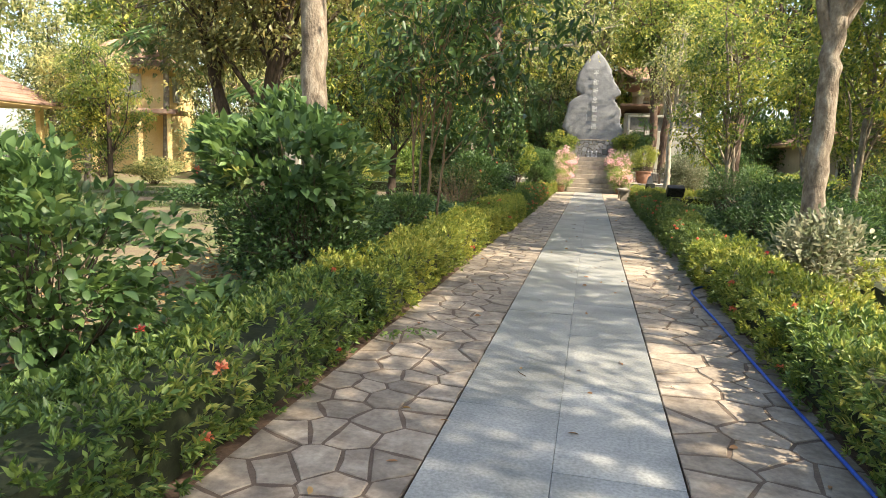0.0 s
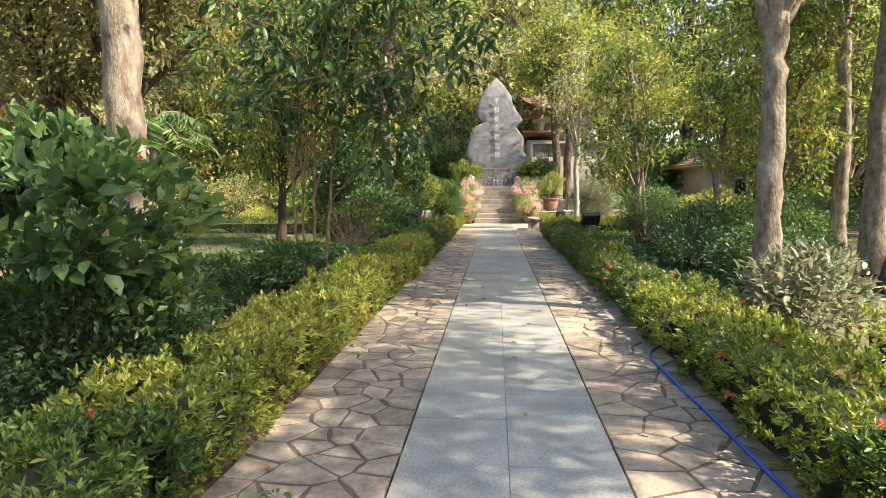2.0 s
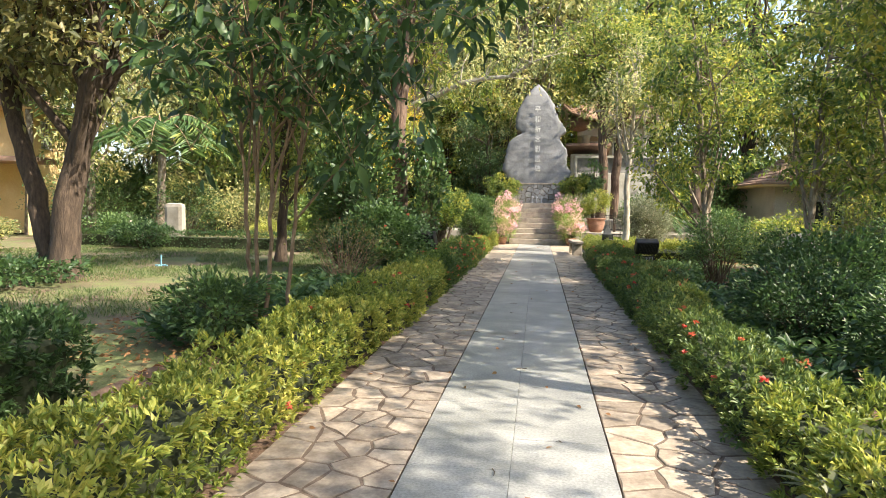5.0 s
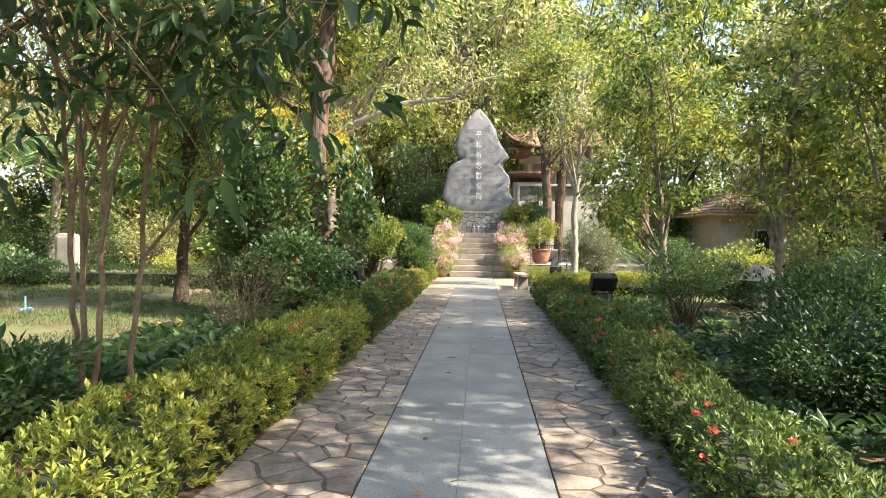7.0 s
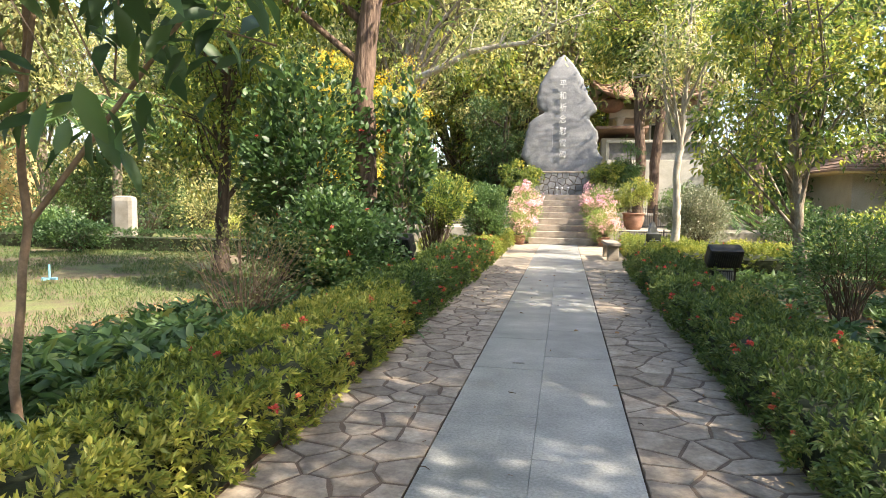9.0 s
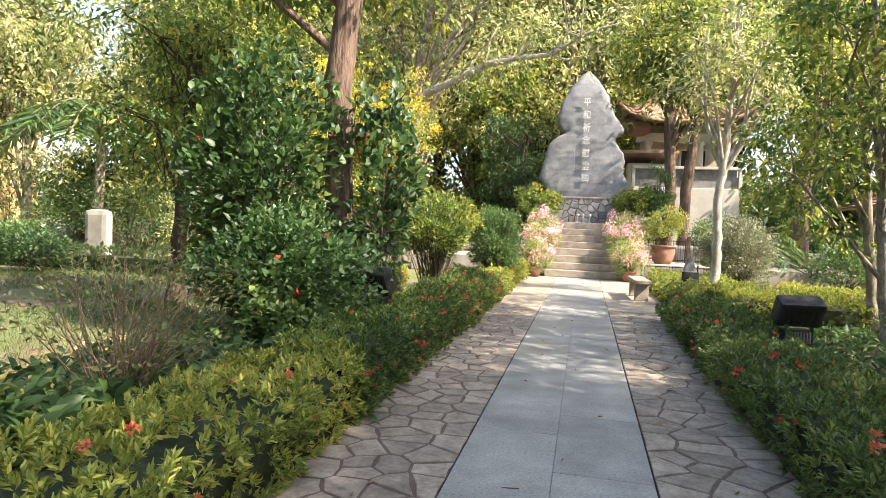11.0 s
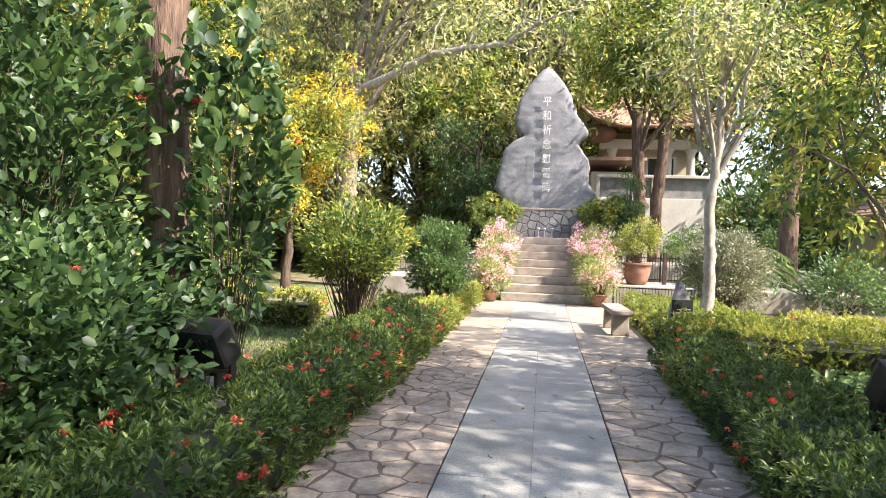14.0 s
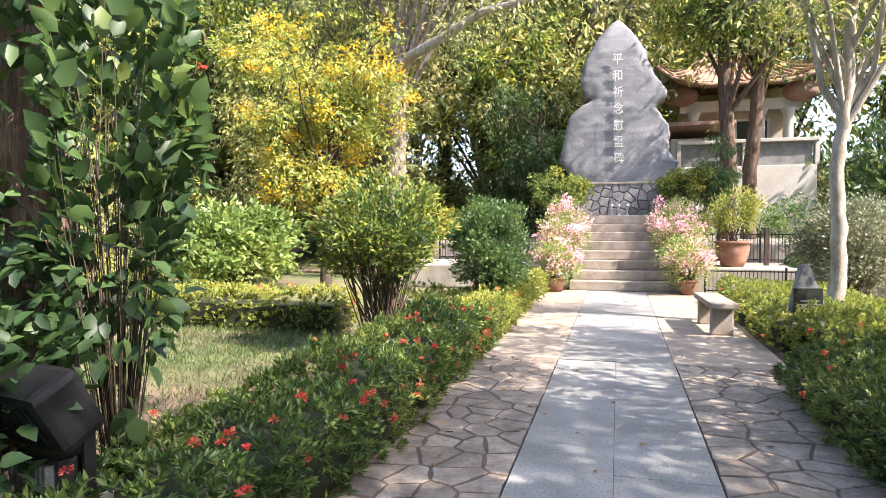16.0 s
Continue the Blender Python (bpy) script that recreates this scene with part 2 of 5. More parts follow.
def ground_material():
    m, n, l, b = nodes_of("ground_earth_and_turf")
    big, mid, fin = noise_tex(n, l, 0.35, 4), noise_tex(n, l, 2.4, 5, 0.65), noise_tex(n, l, 45, 3)
    earth = ramp(n, l, mid, [(0.25, (0.1, 0.067, 0.045)), (0.55, (0.19, 0.138, 0.092)), (0.8, (0.28, 0.215, 0.15))])
    turf = ramp(n, l, mid, [(0.25, (0.07, 0.1, 0.035)), (0.55, (0.12, 0.15, 0.05)), (0.85, (0.2, 0.2, 0.085))])
    fac = ramp(n, l, mix(n, l, 0.4, big, mid), [(0.42, (0, 0, 0)), (0.58, (1, 1, 1))])
    col = mix(n, l, fac, earth, turf)
    col = mix(n, l, 0.5, col, ramp(n, l, fin, [(0.3, (0.2,) * 3), (0.7, (0.8,) * 3)]), "OVERLAY")
    l.new(col, b.inputs["Base Color"])
    b.inputs["Roughness"].default_value = 0.95
    bump(n, l, b, mix(n, l, 0.5, mid, fin), 0.8, 0.03)
    return m


GROUND = ground_material()


# ---- builders ----
def mesh_from(name, verts, faces, material):
    me = bpy.data.meshes.new(name)
    verts, faces = np.asarray(verts, np.float32), np.asarray(faces, np.int32)
    k = faces.shape[1]
    me.vertices.add(len(verts))
    me.vertices.foreach_set("co", verts.ravel())
    me.loops.add(faces.size)
    me.loops.foreach_set("vertex_index", faces.ravel())
    me.polygons.add(len(faces))
    me.polygons.foreach_set("loop_start", np.arange(0, faces.size, k, dtype=np.int32))
    me.polygons.foreach_set("loop_total", np.full(len(faces), k, np.int32))
    me.update(calc_edges=True)
    me.materials.append(material)
    return me


def child(name, mesh, parent, label="", at=None, kind=""):
    ob = new(name, mesh)
    ob.parent = parent
    if at is not None:
        ob.matrix_basis = at
    return tagged(ob, label=label, kind=kind)


def part(name, bm, material, parent, label="", at=None, smooth=False):
    me = bpy.data.meshes.new(name)
    bmesh.ops.recalc_face_normals(bm, faces=bm.faces)
    bm.to_mesh(me)
    bm.free()
    if smooth:
        me.polygons.foreach_set("use_smooth", np.ones(len(me.polygons), bool))
    me.materials.append(material)
    return child(name, me, parent, label, at)


def thing(name, at, label, category, group="", kind=""):
    ob = new(name)
    ob.empty_display_size = 0.1
    ob.matrix_basis = at
    return tagged(ob, label, category, group, kind)


def solo(name, bm, material, label, category, at=None, group="", kind="", smooth=False):
    ob = part(name, bm, material, None, label, at, smooth)
    return tagged(ob, label, category, group, kind)


def box(sx, sy, sz, at=None, bevel=0.0, bm=None):
    """A box on z = 0, bevelled."""
    bm = bm or bmesh.new()
    m = (at or Matrix()) @ Matrix.Translation((0, 0, sz / 2)) @ Matrix.Diagonal((sx, sy, sz, 1))
    r = bmesh.ops.create_cube(bm, size=1, matrix=m)
    if bevel:
        es = list({e for v in r["verts"] for e in v.link_edges})
        bmesh.ops.bevel(bm, geom=es, offset=bevel, segments=2, affect="EDGES", profile=0.6)
    return bm


def lathe(profile, n=20, bm=None):
    """A turned shape from (radius, height) pairs."""
    bm = bm or bmesh.new()
    rings = [[bm.verts.new((r * math.cos(2 * math.pi * i / n), r * math.sin(2 * math.pi * i / n), z)) for i in range(n)] for r, z in profile]
    for a, b in zip(rings, rings[1:]):
        for i in range(n):
            bm.faces.new((a[i], a[(i + 1) % n], b[(i + 1) % n], b[i]))
    bm.faces.new(rings[0])
    bm.faces.new(rings[-1])
    return bm


def tube_arrays(pts, radii, sides=8):
    pts = np.asarray(pts, float)
    out = []
    side = None
    for i, p in enumerate(pts):
        d = pts[min(i + 1, len(pts) - 1)] - pts[max(i - 1, 0)]
        d = d / (np.linalg.norm(d) + 1e-9)
        ref = np.array([1.0, 0.1, 0]) if abs(d[0]) < 0.9 else np.array([0, 1.0, 0.1])
        side = np.cross(d, ref)
        side /= np.linalg.norm(side)
        up = np.cross(side, d)
        a = np.linspace(0, 2 * math.pi, sides, endpoint=False)
        out.append(p + radii[i] * (np.outer(np.cos(a), side) + np.outer(np.sin(a), up)))
    v = np.concatenate(out)
    f = []
    for i in range(len(pts) - 1):
        for j in range(sides):
            a, b = i * sides + j, i * sides + (j + 1) % sides
            f.append((a, b, b + sides, a + sides))
    return v, np.array(f)


def joined(pieces):
    vs, fs, o = [], [], 0
    for v, f in pieces:
        vs.append(v)
        fs.append(np.asarray(f) + o)
        o += len(v)
    return np.concatenate(vs), np.concatenate(fs)


def tubes_mesh(name, pieces, material):
    v, f = joined(pieces)
    me = mesh_from(name, v, f, material)
    me.polygons.foreach_set("use_smooth", np.ones(len(me.polygons), bool))
    return me


def unit(a):
    return a / (np.linalg.norm(a, axis=-1, keepdims=True) + 1e-9)


def leaf_arrays(rng, pts, axis, length, width=0.42, rounded=False, spread=0.5):
    """A leaf at each point along about the given axis, folded on its midrib."""
    n = len(pts)
    a = unit(axis + rng.normal(0, spread, (n, 3)))
    nn = rng.normal(0, 0.55, (n, 3)) + (0, 0, 1.0)
    s = unit(np.cross(a, nn))
    u = np.cross(s, a)
    ln = (length * rng.uniform(0.65, 1.25, n))[:, None]
    w = ln * width * rng.uniform(0.8, 1.2, n)[:, None] * 0.5
    if not rounded:
        v = np.stack([pts, pts + a * ln * 0.45 + s * w + u * w * 0.35, pts + a * ln - u * ln * 0.12, pts + a * ln * 0.45 - s * w + u * w * 0.35], 1)
        f = np.array([[0, 1, 2], [0, 2, 3]])
    else:
        v = np.stack([pts, pts + a * ln * 0.28 + s * w * 0.9 + u * w * 0.3, pts + a * ln * 0.66 + s * w * 0.8 + u * w * 0.2, pts + a * ln - u * ln * 0.15,
                      pts + a * ln * 0.66 - s * w * 0.8 + u * w * 0.2, pts + a * ln * 0.28 - s * w * 0.9 + u * w * 0.3, pts + a * ln * 0.47], 1)
        f = np.array([[0, 1, 6], [1, 2, 6], [2, 3, 6], [3, 4, 6], [4, 5, 6], [5, 0, 6]])
    k = v.shape[1]
    faces = (np.arange(n)[:, None, None] * k + f[None]).reshape(-1, 3)
    return v.reshape(-1, 3), faces


def blossom(rng, radius, petals, material, parent, at, name="flower"):
    p = unit(rng.normal(0, 1, (petals, 3)) * (1, 1, 0.6) + (0, 0, 0.5)) * radius * rng.uniform(0.15, 0.6, (petals, 1))
    v, f = leaf_arrays(rng, p, unit(p) + (0, 0, 0.3), radius * 0.8, 0.7, False, 0.4)
    return child(name, mesh_from(name, v, f, material), parent, at=at)


# ---- ground and paving ----
END = 23.05         # where the slab walk meets the landing
STAIR_Y, RISE, TREAD, STEPS = 30.0, 0.205, 0.31, 8
TOP_Z, TOP_Y = RISE * STEPS, STAIR_Y + TREAD * (STEPS - 1)


def sheet(name, x0, y0, x1, y1, z, material, label, cell=0.0, height=0.0):
    nx = max(1, int((x1 - x0) / cell)) if cell else 1
    ny = max(1, int((y1 - y0) / cell)) if cell else 1
    v = [(x0 + (x1 - x0) * i / nx, y0 + (y1 - y0) * j / ny, z + (height * noise.noise(Vector((i * 0.35, j * 0.35, z))) if height else 0)) for j in range(ny + 1) for i in range(nx + 1)]
    f = [(j * (nx + 1) + i, j * (nx + 1) + i + 1, (j + 1) * (nx + 1) + i + 1, (j + 1) * (nx + 1) + i) for j in range(ny) for i in range(nx)]
    return tagged(new(name, mesh_from(name, v, f, material)), label, name.split("_")[0], kind="structure")


sheet("ground", -600, -600, 600, 600, -0.06, GROUND, "dry earth and patchy lawn turf of the garden")
for side in (-1, 1):
    x0, x1 = sorted((side * 1.5, side * 3.4))
    sheet("planting_bed", x0, -6, x1, 29.4, -0.035, SOIL, "brown soil bed beside the walk", 0.3, 0.03)

# granite slabs down the middle
slab_walk = thing("walkway", pose(0, 0, 0), "grey granite slab walk down the garden path", "path", kind="structure")
bed = box(1.2, END + 7, 0.05, pose(0, (END - 7) / 2, -0.075))
part("slab_bed", bed, MORTAR, slab_walk, "dark bedding mortar in the joints")
row, y = 0, -7.0
while y < END - 0.05:
    length = min(1.2, END - y)
    for sx in (-0.3, 0.3):
        off = 0.0 if sx < 0 else 0.5
        a, b_ = y + off, min(y + off + length, END)
        if row == 0 and off:
            a = y
        if b_ - a < 0.08:
            continue
        bm = box(0.598, b_ - a - 0.003, 0.04, None, 0.003)
        part("slab", bm, GRANITE, slab_walk, at=pose(sx, (a + b_) / 2, -0.04 + random.uniform(-0.0012, 0.0012)))
    y += length
    row += 1


def voronoi_stones(rng, x0, x1, y0, y1, cell, gap):
    """Irregular flat stones that fill a strip: the cells of jittered seeds, shrunk by half a joint and roughened."""
    nx, ny = max(2, round((x1 - x0) / cell)), round((y1 - y0) / cell)
    seeds = []
    for j in range(ny):
        for i in range(nx):
            seeds.append((x0 + (i + 0.5 + rng.uniform(-0.42, 0.42)) * (x1 - x0) / nx, y0 + (j + 0.5 + rng.uniform(-0.44, 0.44)) * (y1 - y0) / ny))
    s = np.array(seeds)
    cells = []
    for c in s:
        poly = [np.array(p) for p in ((x0, y0), (x1, y0), (x1, y1), (x0, y1))]
        near = s[np.argsort(((s - c) ** 2).sum(1))[1:16]]
        for o in near:
            d = o - c
            m = (o + c) / 2
            lim = (d / np.linalg.norm(d)) @ m - gap / 2
            u = d / np.linalg.norm(d)
            out = []
            for p, q in zip(poly, poly[1:] + poly[:1]):
                a, b = u @ p - lim, u @ q - lim
                if a <= 0:
                    out.append(p)
                if a * b < 0:
                    out.append(p + (q - p) * a / (a - b))
            poly = out
            if len(poly) < 3:
                break
        if len(poly) < 3:
            continue
        ring = []
        for p, q in zip(poly, poly[1:] + poly[:1]):
            ring.append(p)
            ln = np.linalg.norm(q - p)
            if ln > 0.14:
                nrm = np.array([q[1] - p[1], p[0] - q[0]]) / ln
                ring.append((p + q) / 2 + nrm * rng.uniform(-0.012, 0.003))
        cells.append((c, ring))
    return cells


def stone_mesh(rng, c, ring, thick=0.035, chamfer=0.005, material=None, name="flagstone"):
    bm = bmesh.new()
    n = len(ring)
    low = [bm.verts.new((*(p - c), -thick)) for p in ring]
    mid = [bm.verts.new((*(p - c), -chamfer)) for p in ring]
    top = [bm.verts.new((*((p - c) * (1 - chamfer / max(0.05, np.linalg.norm(p - c)))), rng.uniform(-0.002, 0.001))) for p in ring]
    for a, b in ((low, mid), (mid, top)):
        for i in range(n):
            bm.faces.new((a[i], a[(i + 1) % n], b[(i + 1) % n], b[i]))
    bm.faces.new(top)
    me = bpy.data.meshes.new(name)
    bmesh.ops.recalc_face_normals(bm, faces=bm.faces)
    bm.to_mesh(me)
    bm.free()
    me.materials.append(material)
    return me


# landing before the stairs
landing = thing("landing", pose(0, 0, 0), "pale sunlit stone landing at the foot of the stairs", "paving", kind="structure")
part("landing_bed", box(3.4, STAIR_Y - END - 0.01, 0.05, pose(0.05, (STAIR_Y + END) / 2, -0.075)), MORTAR, landing)
for xa, xb, mat in ((-1.63, -0.6, LANDING), (-0.6, 0.6, GRANITE), (0.6, 1.73, LANDING)):
    for j in range(6):
        w, d = xb - xa, (STAIR_Y - END) / 6
        part("paving_slab", box(w - 0.006, d - 0.006, 0.04, None, 0.003), mat, landing, at=pose((xa + xb) / 2, END + (j + 0.5) * d, -0.041 + random.uniform(-0.001, 0.001)))

# ---- stairs and the monument's terrace ----
stairs = thing("stairs", pose(0.15, 0, 0), "worn stone steps up to the monument", "stairs", kind="structure")
for i in range(STEPS):
    w = 2.3 - 0.07 * i
    bm = box(w, TREAD + 0.03 if i < STEPS - 1 else 1.6, RISE, None, 0.018)
    for v in bm.verts:
        v.co += Vector((noise.noise(v.co * 3 + Vector((i, 0, 0))), noise.noise(v.co * 2 + Vector((0, i, 3))), 0)) * 0.012
    part("step", bm, STEP_STONE, stairs, at=pose(0, STAIR_Y + TREAD * i + (TREAD / 2 if i < STEPS - 1 else 0.8), RISE * i))
    if i:
        part("step_core", box(w - 0.1, TREAD * (STEPS - i) + 1.0, RISE - 0.012), MORTAR, stairs, at=pose(0, STAIR_Y + TREAD * i + (TREAD * (STEPS - i) + 1.0) / 2 + 0.02, RISE * (i - 1)))

for side, xa, xb in ((-1, -5.2, -1.05), (1, 1.35, 7.5)):
    low = solo("terrace_low", box(xb - xa, 2.2, 0.55, pose((xa + xb) / 2, 31.4, -0.05), 0.03), CONCRETE, "low grey terrace with worn edge beside the stairs", "terrace", kind="structure")
    solo("terrace_high", box(xb - xa, 6, 1.0, pose((xa + xb) / 2, 35.5, -0.05), 0.03), CONCRETE, "grey upper terrace beside the monument", "terrace", kind="structure")


def rubble_wall(name, w, h, d, at, label):
    """A pedestal faced with irregular stones."""
    ob = thing(name, at, label, "pedestal", kind="")
    part("core", box(w - 0.06, d - 0.06, h - 0.02), MORTAR, ob)
    rng = random.Random(7)
    for c, ring in voronoi_stones(rng, -w / 2, w / 2, 0, h, 0.24, 0.016):
        me = stone_mesh(rng, c, ring, 0.06, 0.015, RUBBLE, "stone")
        child("stone", me, ob, at=Matrix.Translation((c[0], -d / 2 + 0.0, c[1])) @ pose(0, 0, 0, 90))
    part("coping", box(w + 0.06, d + 0.04, 0.06, pose(0, 0, h - 0.02), 0.015), STEP_STONE, ob)
    return ob


rubble_wall("pedestal", 2.5, 0.86, 1.3, pose(0.08, 34.15, TOP_Z - 0.0), "dark rubble stone pedestal under the monument")
solo("terrace_core", box(2.7, 4.4, TOP_Z - 0.02, pose(0.15, 35.2, 0)), CONCRETE, "stone terrace top behind the stairs", "terrace", kind="structure")

# the standing stone: half widths to either side, height by height
OUTLINE = [  # z, left, right
    (2.44, -0.8, 0.95), (2.65, -1.15, 1.25), (2.85, -1.35, 1.48), (3.05, -1.5, 1.52), (3.15, -1.53, 1.4), (3.4, -1.49, 1.27), (3.8, -1.42, 1.31), (4.08, -1.38, 1.27),
    (4.36, -1.3, 1.08), (4.5, -1.17, 0.97), (4.62, -1.02, 1.02), (4.72, -0.8, 1.14), (4.8, -0.72, 1.24), (4.9, -0.86, 1.27), (5.02, -0.97, 1.22), (5.3, -0.99, 1.0),
    (5.6, -0.95, 0.78), (5.83, -0.9, 0.72), (6.05, -0.79, 0.67), (6.3, -0.61, 0.52), (6.55, -0.42, 0.38), (6.75, -0.26, 0.23), (6.88, -0.13, 0.1), (6.95, -0.06, 0.01)]


def monument():
    ob = thing("stone_monument", pose(0, 34.0, 0), "tall rough grey stone monument with carved white characters", "monument")
    zs = np.array([o[0] for o in OUTLINE])
    lf, rt = np.array([o[1] for o in OUTLINE]), np.array([o[2] for o in OUTLINE])
    rows, cols = 150, 72
    v, f = [], []
    for j in range(rows + 1):
        z = zs[0] + (zs[-1] - zs[0]) * j / rows
        a, b = np.interp(z, zs, lf), np.interp(z, zs, rt)
        cx, hw = (a + b) / 2, (b - a) / 2
        depth = 0.42 * min(1, (hw / 0.9)) ** 0.5
        for i in range(cols):
            t = 2 * math.pi * i / cols
            c, s = math.cos(t), math.sin(t)
            px = cx + hw * math.copysign(abs(c) ** 0.45, c)
            py = depth * math.copysign(abs(s) ** 0.2, s)
            q = Vector((px * 1.3, py * 1.3, z * 1.3))
            k = noise.fractal(q, 1.0, 2.0, 4) * 0.07 + noise.fractal(q * 4, 1.0, 2.0, 3) * 0.014
            k += 0.035 * abs(noise.noise(q * 2.1)) - 0.025 * noise.noise(q * 5.3)
            if s < -0.3:          # the dressed face is flatter
                k *= 0.28
            v.append((px + c * k, py + s * k + (z - 2.4) * 0.03, z))
    for j in range(rows):
        for i in range(cols):
            p, q = j * cols + i, j * cols + (i + 1) % cols
            f.append((p, q, q + cols, p + cols))
    me = mesh_from("stone", v, f, MONUMENT)
    me.polygons.foreach_set("use_smooth", np.ones(len(me.polygons), bool))
    child("stone", me, ob)
    capm = bmesh.new()
    bmesh.ops.create_icosphere(capm, subdivisions=2, radius=0.1, matrix=Matrix.Translation((-0.025, 0.13, 6.9)))
    part("tip", capm, MONUMENT, ob, smooth=True)
    # a hollow worn into one shoulder
    hollow = bmesh.new()
    bmesh.ops.create_icosphere(hollow, subdivisions=3, radius=1, matrix=Matrix.LocRotScale((-0.74, -0.08, 4.86), None, (0.2, 0.14, 0.17)))
    for q in hollow.verts:
        q.co += Vector((0, 0, 0)) + noise.noise_vector(q.co * 4) * 0.05
    part("hollow", hollow, STAIN, ob, "brown stained hollow in the stone", smooth=True)
    return ob


stone_monument = monument()
characters = "平和祈念慰霊碑"
dg = bpy.context.evaluated_depsgraph_get()
for i, ch in enumerate(characters):
    cu = bpy.data.curves.new("character", "FONT")
    cu.body, cu.size, cu.align_x, cu.extrude = ch, 0.34, "CENTER", 0.006
    tmp = new("character", cu)
    dg.update()
    me = bpy.data.meshes.new_from_object(tmp.evaluated_get(bpy.context.evaluated_depsgraph_get()))
    bpy.data.objects.remove(tmp)
    me.name = "character"
    me.materials.clear()
    me.materials.append(LETTER)
    child("character", me, stone_monument, at=pose(-0.02 + 0.008 * i, -0.5 + (5.69 - 0.44 * i - 2.4) * 0.03, 5.7 - 0.44 * i, 90) @ Matrix.Diagonal((0.82, 0.94, 1, 1)))
# the small column of writing beside them
for i in range(14):
    part("small_character", box(0.02, 0.012, 0.03), GREY_METAL, stone_monument, at=pose(-0.36, -0.45, 4.3 - 0.065 * i))

# small figures of candle holders and a censer on the pedestal's step
for i, x in enumerate((-0.2, -0.02, 0.2)):
    solo("candle_stand", lathe([(0.05, 0), (0.05, 0.02), (0.02, 0.05), (0.025, 0.22), (0.05, 0.26), (0.03, 0.3)], 10), GREY_METAL, "small grey metal candle stand on the top step", "candle stand", pose(0.05 + x, 33.1, TOP_Z), "candle stands")
solo("censer", lathe([(0.1, 0), (0.15, 0.06), (0.16, 0.14), (0.12, 0.18), (0.14, 0.2)], 14), BLACK_METAL, "small dark incense bowl on the pedestal ledge", "censer", pose(0.0, 33.75, TOP_Z + 0.9))


# ---- buildings ----
def hip_roof(parent, w, d, h, z, over, material, ridge=0.4, courses=9):
    """A hipped roof in tile courses, each lapped over the one below."""
    for k in range(courses):
        a, b = k / courses, (k + 1) / courses
        bm = bmesh.new()
        ring = []
        for t, dz in ((a, 0.03), (b, 0.03)):
            curve = t ** 1.25
            x = (w / 2 + over) * (1 - t) + w * ridge / 2 * t
            yy = (d / 2 + over) * (1 - t) + 0.05 * t
            ring.append([bm.verts.new((sx * x, sy * yy, z + h * curve + (dz if t == a else 0))) for sx, sy in ((-1, -1), (1, -1), (1, 1), (-1, 1))])
        skirt = [bm.verts.new(q.co - Vector((0, 0, 0.07))) for q in ring[0]]
        for i in range(4):
            bm.faces.new((ring[0][i], ring[0][(i + 1) % 4], ring[1][(i + 1) % 4], ring[1][i]))
            bm.faces.new((skirt[i], skirt[(i + 1) % 4], ring[0][(i + 1) % 4], ring[0][i]))
        part("tile_course", bm, material, parent)
    part("eave_board", box(w + 2 * over - 0.1, d + 2 * over - 0.1, 0.1, pose(0, 0, z - 0.11), 0.01), WALL_YELLOW, parent)


def window(parent, w, h, at, frame_mat, bars=2, glass=None):
    win = child("window", None, parent, at=at)
    part("pane", box(w, 0.03, h, pose(0, 0.03, 0)), glass or WINDOW_DARK, win)
    for x, z, sx, sz in ((0, -0.06, w + 0.16, 0.08), (0, h - 0.02, w + 0.16, 0.08), (-w / 2 - 0.04, 0, 0.08, h), (w / 2 + 0.04, 0, 0.08, h)):
        part("window_frame", box(sx, 0.1, sz, pose(x, 0, z), 0.008), frame_mat, win)
    for i in range(1, bars):
        part("glazing_bar", box(0.05, 0.07, h, pose(-w / 2 + w * i / bars, 0, 0)), frame_mat, win)
    return win


